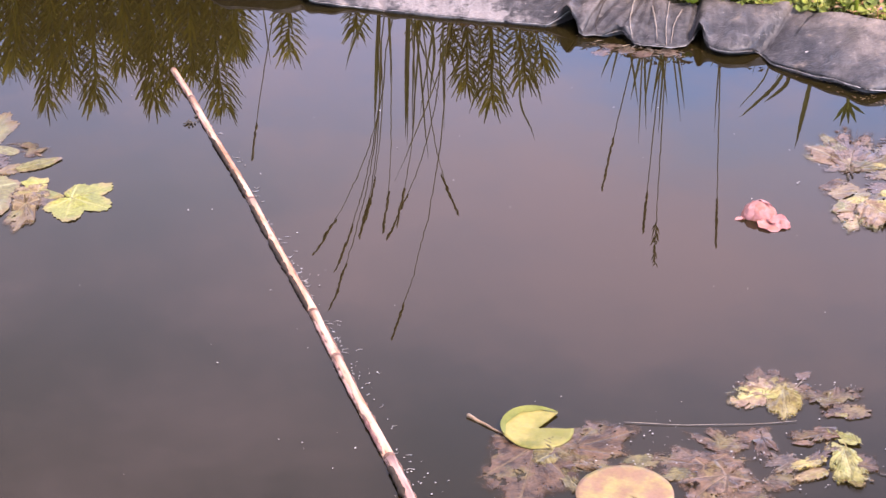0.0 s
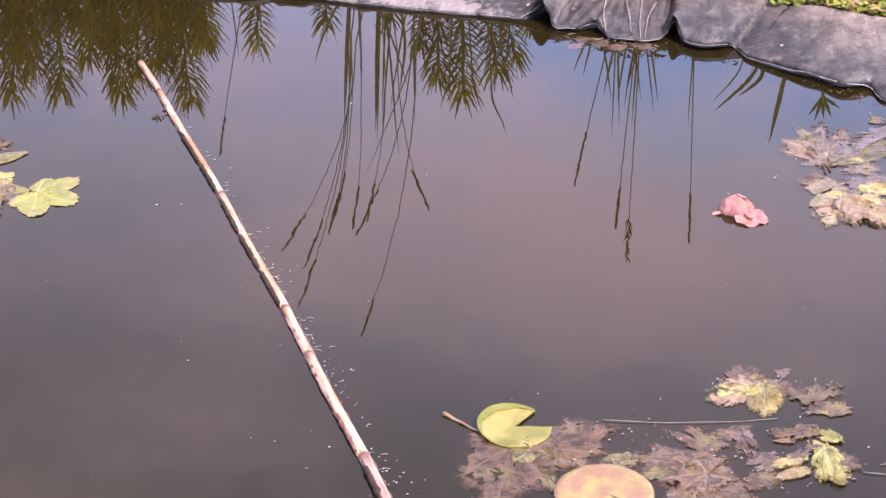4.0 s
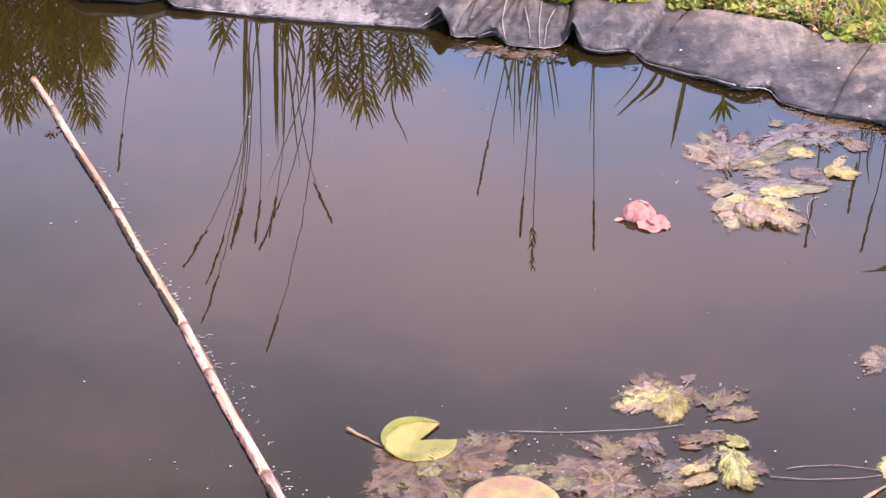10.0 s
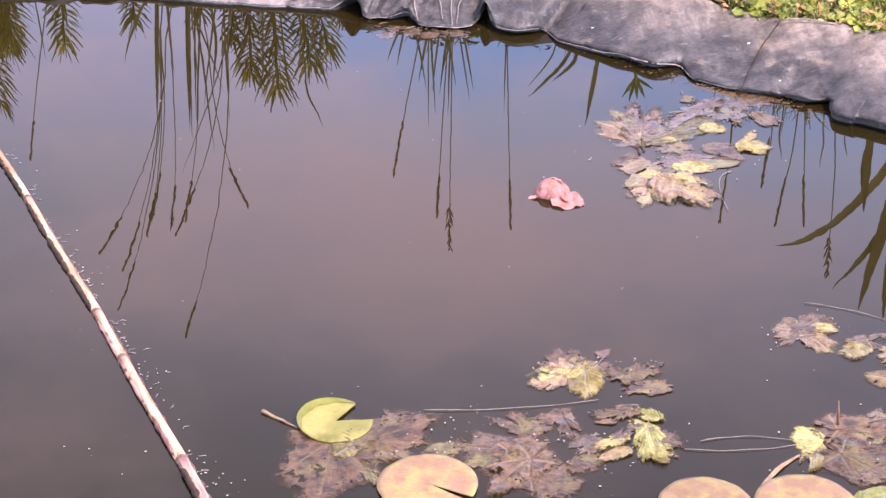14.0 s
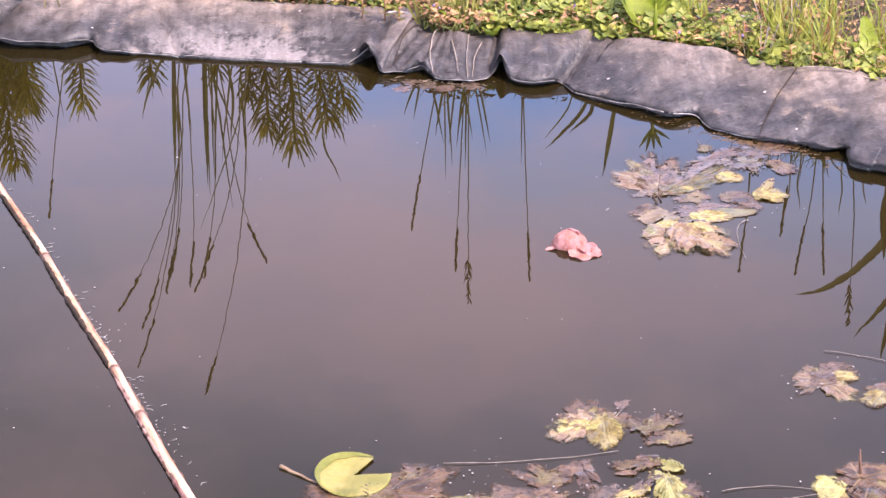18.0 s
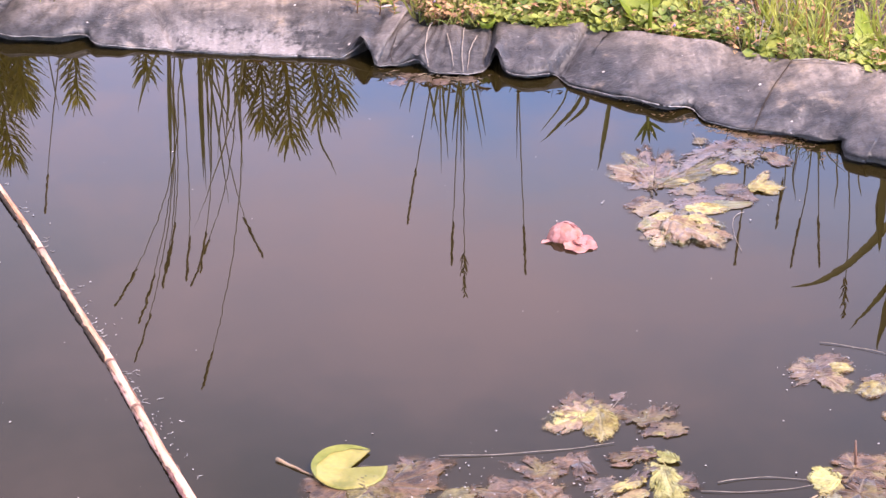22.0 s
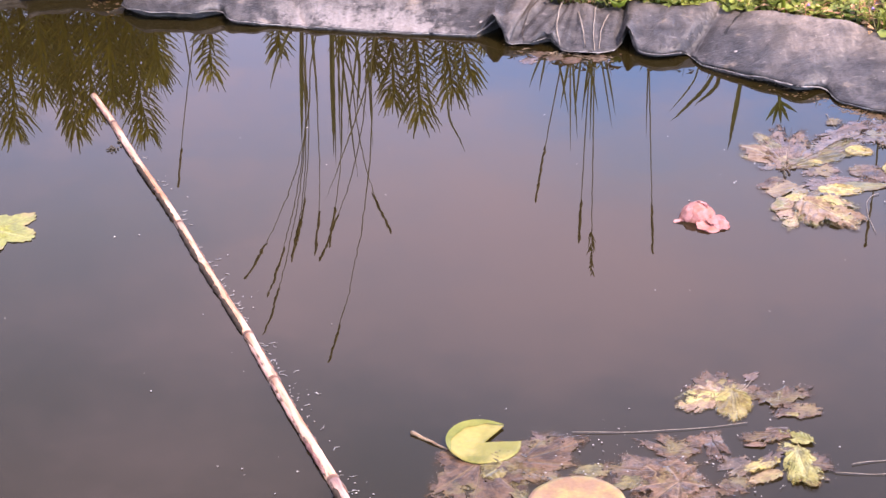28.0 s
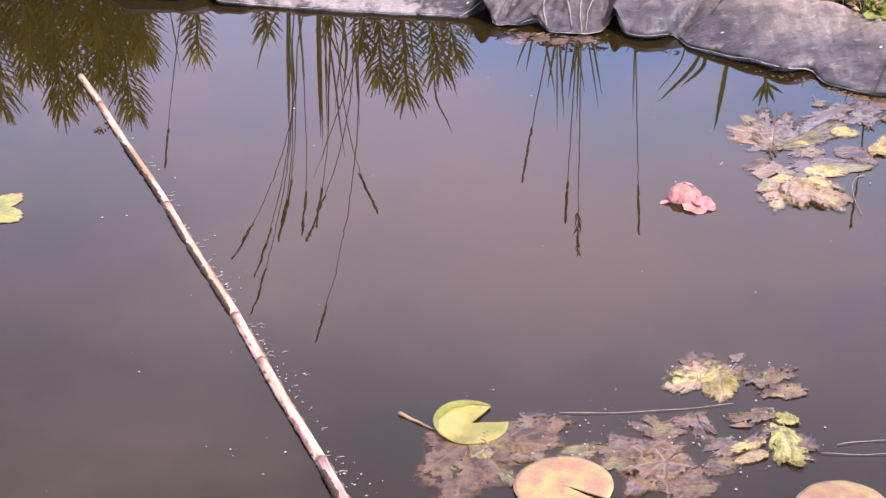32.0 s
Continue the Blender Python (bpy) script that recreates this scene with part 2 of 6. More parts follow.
def water_material():
    """Still brown pond water: opaque silty body under a mirror-smooth surface with faint ripples."""
    m = bpy.data.materials.new("pond_water")
    m.use_nodes = True
    n, l = m.node_tree.nodes, m.node_tree.links
    b = n["Principled BSDF"]
    tc = n.new("ShaderNodeTexCoord")
    silt = n.new("ShaderNodeTexNoise")
    silt.inputs["Scale"].default_value, silt.inputs["Detail"].default_value = 1.8, 3.0
    mx = n.new("ShaderNodeMix")
    mx.data_type = "RGBA"
    mx.inputs["A"].default_value, mx.inputs["B"].default_value = (0.0094, 0.0071, 0.0020, 1), (0.0130, 0.0097, 0.0028, 1)
    no = n.new("ShaderNodeTexNoise")
    no.inputs["Scale"].default_value, no.inputs["Detail"].default_value = 7.0, 2.0
    bp = n.new("ShaderNodeBump")
    bp.inputs["Strength"].default_value, bp.inputs["Distance"].default_value = 0.05, 0.004
    l.new(tc.outputs["Object"], silt.inputs["Vector"])
    l.new(tc.outputs["Object"], no.inputs["Vector"])
    l.new(silt.outputs["Fac"], mx.inputs["Factor"])
    l.new(mx.outputs["Result"], b.inputs["Base Color"])
    fine = n.new("ShaderNodeTexNoise")                    # faint cat's-paws that make mirrored stems waver
    fine.inputs["Scale"].default_value, fine.inputs["Detail"].default_value = 34.0, 1.0
    l.new(tc.outputs["Object"], fine.inputs["Vector"])
    bf = n.new("ShaderNodeBump")
    bf.inputs["Strength"].default_value, bf.inputs["Distance"].default_value = 0.05, 0.0006
    l.new(no.outputs["Fac"], bp.inputs["Height"])
    l.new(fine.outputs["Fac"], bf.inputs["Height"])
    l.new(bp.outputs["Normal"], bf.inputs["Normal"])
    l.new(bf.outputs["Normal"], b.inputs["Normal"])
    b.inputs["Roughness"].default_value = 0.0
    b.inputs["IOR"].default_value = 1.333
    return m


WATER = water_material()


def liner_material():
    """Black rubber: glossy and wet by the water, pale scum along the lip, dry dust higher up, scattered flakes."""
    m = bpy.data.materials.new("rubber_liner")
    m.use_nodes = True
    n, l = m.node_tree.nodes, m.node_tree.links
    b = n["Principled BSDF"]
    tc = n.new("ShaderNodeTexCoord")
    sx = n.new("ShaderNodeSeparateXYZ")
    l.new(tc.outputs["Object"], sx.inputs["Vector"])
    def noise_at(s_, detail=5.0, r=0.6):
        t = n.new("ShaderNodeTexNoise")
        t.inputs["Scale"].default_value, t.inputs["Detail"].default_value, t.inputs["Roughness"].default_value = s_, detail, r
        l.new(tc.outputs["Object"], t.inputs["Vector"])
        return t.outputs["Fac"]
    def mapped(src, a, b_, lo=0.0, hi=1.0):
        r = n.new("ShaderNodeMapRange")
        r.interpolation_type = "SMOOTHSTEP"
        for k, v in (("From Min", a), ("From Max", b_), ("To Min", lo), ("To Max", hi)):
            r.inputs[k].default_value = v
        l.new(src, r.inputs["Value"])
        return r.outputs["Result"]
    def calc(op, a, b_):
        t = n.new("ShaderNodeMath")
        t.operation = op
        for k, v in ((0, a), (1, b_)):
            if isinstance(v, float):
                t.inputs[k].default_value = v
            else:
                l.new(v, t.inputs[k])
        return t.outputs["Value"]
    def mix(fac, a, b_):
        x = n.new("ShaderNodeMix")
        x.data_type = "RGBA"
        for sock, v in (("Factor", fac), ("A", a), ("B", b_)):
            if isinstance(v, tuple):
                x.inputs[sock].default_value = (*v, 1.0)
            else:
                l.new(v, x.inputs[sock])
        return x.outputs["Result"]
    big, mid, fine = noise_at(6.0), noise_at(26.0), noise_at(140.0, 3.0)
    soft = noise_at(9.0, 4.0, 0.5)
    col = mix(mapped(mid, 0.35, 0.65), (0.018, 0.0172, 0.0182), (0.042, 0.0395, 0.0405))
    height = calc("ADD", sx.outputs["Z"], calc("MULTIPLY", calc("SUBTRACT", big, 0.5), 0.07))
    dust = mapped(height, 0.030, 0.082)
    dust = calc("MULTIPLY", dust, mapped(soft, 0.34, 0.58, 0.45, 1.0))
    dust = calc("MULTIPLY", dust, mapped(mid, 0.28, 0.62, 0.50, 1.0))
    dust = calc("MULTIPLY", dust, mapped(sx.outputs["X"], -0.75, -0.45, 0.86, 1.0))
    outside_pucker = calc("MAXIMUM", mapped(sx.outputs["X"], 0.40, 0.45), mapped(sx.outputs["X"], 0.03, -0.03))   # the puckered run gets less dust, standing in for shade in its folds
    dust = calc("MULTIPLY", dust, calc("ADD", calc("MULTIPLY", outside_pucker, 0.25), 0.75))
    col = mix(dust, col, (0.222, 0.182, 0.154))
    col = mix(calc("MULTIPLY", mapped(noise_at(34.0, 7.0, 0.7), 0.56, 0.66), 0.5), col, (0.030, 0.028, 0.029))      # scuffs that bare the rubber
    tan = calc("MULTIPLY", mapped(noise_at(13.0, 6.0, 0.65), 0.57, 0.72), 0.65)
    col = mix(tan, col, (0.20, 0.155, 0.11))
    low = calc("MULTIPLY", mapped(sx.outputs["Z"], 0.062, 0.010), mapped(calc("ADD", noise_at(18.0, 9.0, 0.75), calc("MULTIPLY", calc("MULTIPLY", mapped(sx.outputs["X"], -0.56, -0.40), mapped(sx.outputs["X"], -0.04, -0.18)), 0.07)), 0.47, 0.60))
    zone = calc("MULTIPLY", mapped(sx.outputs["X"], -0.56, -0.40), mapped(sx.outputs["X"], -0.02, -0.14))
    col = mix(calc("MULTIPLY", low, calc("ADD", calc("MULTIPLY", zone, 0.68), 0.22)), col, (0.190, 0.172, 0.165))
    scratch = n.new("ShaderNodeMapping")                  # pale scrapes along the sheet
    scratch.inputs["Scale"].default_value, scratch.inputs["Rotation"].default_value = (26.0, 110.0, 110.0), (0.0, 0.0, -0.45)
    l.new(tc.outputs["Object"], scratch.inputs["Vector"])
    scrape = n.new("ShaderNodeTexNoise")
    scrape.inputs["Scale"].default_value, scrape.inputs["Detail"].default_value, scrape.inputs["Roughness"].default_value = 1.0, 5.0, 0.6
    l.new(scratch.outputs["Vector"], scrape.inputs["Vector"])
    col = mix(calc("MULTIPLY", mapped(scrape.outputs["Fac"], 0.62, 0.70), 0.45), col, (0.21, 0.185, 0.175))
    vo = n.new("ShaderNodeTexVoronoi")
    vo.inputs["Scale"].default_value = 80.0
    l.new(tc.outputs["Object"], vo.inputs["Vector"])
    flake = calc("MULTIPLY", mapped(vo.outputs["Distance"], 0.13, 0.09), mapped(noise_at(8.0), 0.55, 0.66))
    flake = calc("MULTIPLY", flake, mapped(noise_at(60.0), 0.45, 0.55))
    col = mix(flake, col, (0.36, 0.33, 0.31))
    vb = n.new("ShaderNodeTexVoronoi")                    # larger pale flakes, few and far between
    vb.inputs["Scale"].default_value = 24.0
    l.new(tc.outputs["Object"], vb.inputs["Vector"])
    big_flake = calc("MULTIPLY", mapped(calc("ADD", vb.outputs["Distance"], calc("MULTIPLY", calc("SUBTRACT", noise_at(180.0), 0.5), 0.16)), 0.10, 0.07), mapped(noise_at(11.0), 0.52, 0.60))
    col = mix(big_flake, col, (0.42, 0.38, 0.35))
    smear = n.new("ShaderNodeMapping")                    # run marks down the slope
    smear.inputs["Scale"].default_value = (70.0, 9.0, 9.0)
    l.new(tc.outputs["Object"], smear.inputs["Vector"])
    runs = n.new("ShaderNodeTexNoise")
    runs.inputs["Scale"].default_value, runs.inputs["Detail"].default_value = 1.0, 4.0
    l.new(smear.outputs["Vector"], runs.inputs["Vector"])
    hs = n.new("ShaderNodeHueSaturation")
    l.new(calc("MULTIPLY", mapped(fine, 0.25, 0.75, 0.80, 1.20), mapped(runs.outputs["Fac"], 0.3, 0.7, 0.82, 1.16)), hs.inputs["Value"])
    l.new(col, hs.inputs["Color"])
    l.new(hs.outputs["Color"], b.inputs["Base Color"])
    l.new(mapped(dust, 0.0, 1.0, 0.45, 0.85), b.inputs["Roughness"])
    b.inputs["Specular IOR Level"].default_value = 0.35
    bp = n.new("ShaderNodeBump")
    bp.inputs["Strength"].default_value, bp.inputs["Distance"].default_value = 0.8, 0.009
    l.new(calc("ADD", calc("MULTIPLY", mid, 1.0), calc("MULTIPLY", fine, 0.25)), bp.inputs["Height"])
    l.new(bp.outputs["Normal"], b.inputs["Normal"])
    return m


LINER = liner_material()
SCUM = mat("dried_scum", (0.17, 0.155, 0.15), (0.32, 0.295, 0.285), 60.0, 0.8, 0.4, 300.0, 0.2)
SOIL = mat("bank_soil", (0.050, 0.034, 0.022), (0.14, 0.10, 0.065), 16.0, 0.95, 0.9, 140.0, 0.25, (0.3, 0.7),
           (0.07, 0.09, 0.03), (0.5, 0.62), 2.5, 0.2, dist=0.02)
CANE = mat("bamboo_skin", (0.30, 0.135, 0.066), (0.44, 0.295, 0.210), 70.0, 0.55, 0.5, 240.0, 0.15, (0.36, 0.58),
           (0.12, 0.045, 0.024), (0.57, 0.64), 90.0, spec=0.3, stretch=(0.13, 1.0, 1.0))
CANE_NODE = mat("bamboo_node", (0.055, 0.025, 0.016), (0.17, 0.085, 0.050), 60.0, 0.6, 0.5, 300.0, 0.2)
CANE_OLD = mat("weathered_cane", (0.11, 0.045, 0.040), (0.33, 0.20, 0.16), 70.0, 0.6, 0.5, 260.0, 0.25, (0.36, 0.60), spec=0.3, stretch=(0.13, 1.0, 1.0))
def leaf_material(name, dark, light, patch, vein, rim, film=1.0, lace=0.3, bump=0.7):
    """Dead leaf tissue: mottled, paler along the veins, rotten towards the rim, under a film of water; lace is how far it is eaten away."""
    m = bpy.data.materials.new(name)
    m.use_nodes = True
    n, l = m.node_tree.nodes, m.node_tree.links
    b = n["Principled BSDF"]
    tc, oi, uv, sx = (n.new("ShaderNode" + k) for k in ("TexCoord", "ObjectInfo", "UVMap", "SeparateXYZ"))
    off = n.new("ShaderNodeVectorMath")
    off.operation = "MULTIPLY_ADD"
    off.inputs[1].default_value = (7.3, 3.1, 5.7)
    l.new(oi.outputs["Random"], off.inputs[0])
    l.new(tc.outputs["Object"], off.inputs[2])
    l.new(uv.outputs["UV"], sx.inputs["Vector"])
    def noise_at(scale, detail=4.0, r=0.6):
        t = n.new("ShaderNodeTexNoise")
        t.inputs["Scale"].default_value, t.inputs["Detail"].default_value, t.inputs["Roughness"].default_value = scale, detail, r
        l.new(off.outputs["Vector"], t.inputs["Vector"])
        return t.outputs["Fac"]
    def mapped(src, lo, hi, to_lo=0.0, to_hi=1.0):
        r = n.new("ShaderNodeMapRange")
        r.interpolation_type = "SMOOTHSTEP"
        for k, v in (("From Min", lo), ("From Max", hi), ("To Min", to_lo), ("To Max", to_hi)):
            r.inputs[k].default_value = v
        l.new(src, r.inputs["Value"])
        return r.outputs["Result"]
    def calc(op, p, q):
        t = n.new("ShaderNodeMath")
        t.operation = op
        for k, v in ((0, p), (1, q)):
            if isinstance(v, float):
                t.inputs[k].default_value = v
            else:
                l.new(v, t.inputs[k])
        return t.outputs["Value"]
    def mix(fac, p, q):
        x = n.new("ShaderNodeMix")
        x.data_type = "RGBA"
        l.new(fac, x.inputs["Factor"])
        for sock, v in (("A", p), ("B", q)):
            if isinstance(v, tuple):
                x.inputs[sock].default_value = (*v, 1.0)
            else:
                l.new(v, x.inputs[sock])
        return x.outputs["Result"]
    wide, mid, fine = noise_at(17.0, 5.0), noise_at(60.0, 5.0, 0.65), noise_at(230.0, 3.0)
    edge, rib = sx.outputs["X"], sx.outputs["Y"]
    col = mix(mapped(mid, 0.34, 0.66), dark, light)
    col = mix(calc("MULTIPLY", mapped(wide, 0.50, 0.62), 0.85), col, patch)
    col = mix(calc("MULTIPLY", mapped(calc("ADD", rib, calc("MULTIPLY", mid, 0.5)), 0.72, 1.15), 0.8), col, vein)
    col = mix(calc("MULTIPLY", mapped(calc("ADD", edge, calc("MULTIPLY", calc("SUBTRACT", wide, 0.5), 1.6)), 0.80, 1.06), 0.9), col, rim)
    hs = n.new("ShaderNodeHueSaturation")
    l.new(calc("MULTIPLY", mapped(fine, 0.3, 0.7, 0.78, 1.22), mapped(oi.outputs["Random"], 0.0, 1.0, 0.8, 1.2)), hs.inputs["Value"])
    l.new(col, hs.inputs["Color"])
    l.new(hs.outputs["Color"], b.inputs["Base Color"])
    b.inputs["Roughness"].default_value, b.inputs["Specular IOR Level"].default_value = 0.5, 0.2
    b.inputs["Coat Weight"].default_value, b.inputs["Coat Roughness"].default_value, b.inputs["Coat IOR"].default_value = film, 0.03, 1.333
    bp = n.new("ShaderNodeBump")
    bp.inputs["Strength"].default_value, bp.inputs["Distance"].default_value = bump, 0.004
    l.new(calc("ADD", calc("ADD", mid, calc("MULTIPLY", fine, 0.4)), calc("MULTIPLY", rib, -0.4)), bp.inputs["Height"])
    l.new(bp.outputs["Normal"], b.inputs["Normal"])
    if lace:
        worn = calc("ADD", calc("MULTIPLY", mapped(edge, 0.30, 1.0), 0.14), calc("MULTIPLY", calc("SUBTRACT", 0.5, noise_at(62.0, 5.0, 0.65)), 1.0))
        worn = calc("SUBTRACT", calc("ADD", worn, calc("MULTIPLY", calc("SUBTRACT", wide, 0.5), 0.5)), calc("MULTIPLY", rib, 0.07))
        soft = mapped(calc("ADD", edge, calc("MULTIPLY", calc("SUBTRACT", mid, 0.5), 0.5)), 0.82, 1.04, 1.0, 0.30)   # the sodden rim dips under
        l.new(calc("MULTIPLY", mapped(worn, 0.20 - 0.20 * lace, 0.26 - 0.16 * lace, 1.0, 0.10), soft), b.inputs["Alpha"])
    return m


LEAF = {
    "mauve": leaf_material("leaf_faded_mauve", (0.026, 0.017, 0.011), (0.112, 0.076, 0.050), (0.110, 0.088, 0.034), (0.140, 0.102, 0.066), (0.066, 0.040, 0.020), 0.78, 0.36),
    "russet": leaf_material("leaf_soaked_russet", (0.030, 0.017, 0.010), (0.122, 0.076, 0.048), (0.118, 0.088, 0.034), (0.155, 0.105, 0.066), (0.060, 0.033, 0.017), 0.48, 0.40),
    "plum": leaf_material("leaf_sunken_plum", (0.034, 0.020, 0.012), (0.092, 0.054, 0.036), (0.084, 0.056, 0.024), (0.110, 0.070, 0.044), (0.034, 0.020, 0.012), 0.85, 0.50),
    "brown": leaf_material("leaf_rotting_brown", (0.026, 0.014, 0.007), (0.110, 0.064, 0.036), (0.115, 0.090, 0.030), (0.145, 0.100, 0.052), (0.058, 0.032, 0.014), 0.45, 0.46),
    "straw": leaf_material("leaf_yellowing", (0.115, 0.084, 0.025), (0.265, 0.220, 0.066), (0.185, 0.180, 0.054), (0.255, 0.220, 0.105), (0.100, 0.056, 0.028), 0.65, 0.26),
    "cream": leaf_material("leaf_bleached", (0.080, 0.050, 0.022), (0.195, 0.140, 0.064), (0.150, 0.135, 0.040), (0.240, 0.185, 0.095), (0.080, 0.044, 0.024), 0.65, 0.28),
    "mottled": leaf_material("leaf_mottled", (0.095, 0.058, 0.034), (0.190, 0.132, 0.078), (0.235, 0.215, 0.072), (0.250, 0.205, 0.110), (0.105, 0.100, 0.048), 0.6, 0.30),
    "olive": leaf_material("leaf_olive", (0.045, 0.037, 0.012), (0.130, 0.106, 0.036), (0.120, 0.074, 0.034), (0.175, 0.150, 0.062), (0.060, 0.036, 0.017), 0.65, 0.36),
    "pale": leaf_material("leaf_pale_green", (0.072, 0.062, 0.018), (0.135, 0.126, 0.040), (0.175, 0.150, 0.056), (0.200, 0.200, 0.095), (0.110, 0.070, 0.036), 0.7, 0.0, 0.4),
    "lemon": leaf_material("leaf_lemon_yellow", (0.150, 0.142, 0.046), (0.275, 0.258, 0.092), (0.190, 0.200, 0.066), (0.310, 0.290, 0.130), (0.180, 0.160, 0.050), 0.35, 0.06, 0.5),
    "lime": leaf_material("leaf_fresh_green", (0.105, 0.112, 0.024), (0.180, 0.184, 0.042), (0.215, 0.205, 0.050), (0.230, 0.230, 0.080), (0.165, 0.130, 0.050), 0.45, 0.0, 0.4),
}
VEIN_DARK = mat("rotten_vein", (0.040, 0.027, 0.017), (0.085, 0.060, 0.038), 60.0, 0.6, 0.0, spec=0.2)
VEIN = mat("leaf_vein", (0.12, 0.090, 0.038), (0.20, 0.165, 0.070), 60.0, 0.6, 0.0, spec=0.2)
PAD_GREEN = mat("lily_pad_green", (0.080, 0.086, 0.017), (0.135, 0.130, 0.031), 16.0, 0.5, 0.25, 160.0, 0.1, (0.35, 0.6), (0.205, 0.176, 0.048), (0.46, 0.60), 11.0, spec=0.25)
PAD_RIM = mat("lily_pad_rim", (0.090, 0.100, 0.016), (0.145, 0.148, 0.030), 24.0, 0.5, 0.25, 160.0, 0.12, spec=0.25)
PAD_PINK = mat("lily_pad_faded", (0.160, 0.094, 0.052), (0.205, 0.160, 0.058), 40.0, 0.5, 0.35, 200.0, 0.14, (0.40, 0.60), (0.178, 0.104, 0.064), (0.50, 0.62), 19.0, spec=0.25)
STALK = mat("lily_stalk", (0.15, 0.09, 0.05), (0.26, 0.18, 0.10), 60.0, 0.5, 0.3)
PETAL = mat("rose_petal", (0.40, 0.178, 0.170), (0.46, 0.238, 0.222), 30.0, 0.5, 0.2, 160.0, 0.08, (0.3, 0.7), (0.34, 0.150, 0.105), (0.50, 0.66), 26.0, through_light=0.30, spec=0.15)
STRAW = mat("dry_straw", (0.15, 0.12, 0.095), (0.26, 0.215, 0.17), 50.0, 0.6, 0.3)
BLADE_GREEN = mat("grass_green", (0.075, 0.070, 0.018), (0.16, 0.16, 0.036), 14.0, 0.5, 0.2, 200.0, 0.15, through_light=0.3, spec=0.2)
BLADE_DRY = mat("grass_stem_dry", (0.10, 0.09, 0.035), (0.20, 0.17, 0.075), 20.0, 0.6, 0.2, 200.0, 0.15, spec=0.2)
SEED = mat("seed_head", (0.11, 0.075, 0.03), (0.22, 0.155, 0.065), 60.0, 0.7, 0.4, 300.0, 0.2, spec=0.2)
SPURGE_LEAF = mat("spurge_leaf", (0.115, 0.104, 0.005), (0.310, 0.258, 0.016), 12.0, 0.55, 0.0, 200.0, 0.2, through_light=0.25, spec=0.2)
IRIS = mat("iris_leaf", (0.080, 0.062, 0.009), (0.170, 0.148, 0.024), 10.0, 0.5, 0.3, 160.0, 0.12, (0.3, 0.7), (0.20, 0.15, 0.04), (0.6, 0.75), 6.0, spec=0.2, through_light=0.3)
CLOVER = mat("clover_leaf", (0.062, 0.108, 0.014), (0.285, 0.310, 0.056), 16.0, 0.6, 0.0, 60.0, 0.25, through_light=0.3)
WEED = mat("broad_weed_leaf", (0.090, 0.130, 0.006), (0.165, 0.205, 0.014), 18.0, 0.6, 0.3, 140.0, 0.15, spec=0.25, through_light=0.25)
LAWN = mat("lawn_grass", (0.09, 0.115, 0.018), (0.23, 0.24, 0.05), 7.0, 0.55, 0.0, 60.0, 0.25, (0.3, 0.7), (0.20, 0.15, 0.07), (0.58, 0.7), 9.0, through_light=0.3)
DEAD = mat("dead_leaf_litter", (0.20, 0.088, 0.045), (0.40, 0.26, 0.110), 30.0, 0.8, 0.3, 160.0, 0.25)
FLOWER = mat("purple_flower", (0.16, 0.11, 0.24), (0.26, 0.20, 0.34), 60.0, 0.6, 0.0)
FLUFF_GLINT = mat("pale_fluff_and_glints", (0.16, 0.15, 0.15), (0.34, 0.33, 0.32), 90.0, 0.6, 0.0)
MUCK = mat("rotting_muck", (0.024, 0.013, 0.004), (0.066, 0.038, 0.012), 60.0, 0.6, 0.0, 200.0, 0.3)
TUFT = mat("tuft_grass", (0.15, 0.18, 0.018), (0.31, 0.31, 0.055), 10.0, 0.5, 0.0, 100.0, 0.2, through_light=0.3)
REDSTEM = mat("reddish_stem", (0.15, 0.060, 0.022), (0.30, 0.14, 0.05), 30.0, 0.6, 0.0, 160.0, 0.2)
PALE_WOOD = mat("bleached_wood", (0.24, 0.20, 0.18), (0.38, 0.34, 0.31), 40.0, 0.7, 0.4, 220.0, 0.2)
DARK_ROOT = mat("dark_root", (0.020, 0.014, 0.010), (0.05, 0.035, 0.025), 60.0, 0.9, 0.3, spec=0.2)
CHAFF = mat("wet_chaff", (0.050, 0.034, 0.020), (0.13, 0.095, 0.062), 60.0, 0.6, 0.0, 200.0, 0.3)
MOSS = mat("dark_waterweed", (0.03, 0.025, 0.015), (0.08, 0.06, 0.035), 60.0, 0.8, 0.3)


# ---------------------------------------------------------------- builders
rnd = random.Random(7)


def thing(name, at, label, category, group="", turn=0.0):
    e = new(name)
    e.empty_display_size = 0.05
    e.matrix_world = pose(*at, 0, 0, turn)
    return tagged(e, label, category, group)


def mesh_of(name, verts, faces, material, smooth=True):
    me = bpy.data.meshes.new(name)
    me.from_pydata([tuple(v) for v in verts], [], faces)
    me.materials.append(material)
    if smooth:
        me.polygons.foreach_set("use_smooth", [True] * len(me.polygons))
    me.update()
    return me


def part(name, me, parent, label=""):
    ob = new(name, me)
    ob.parent = parent
    return tagged(ob, label)


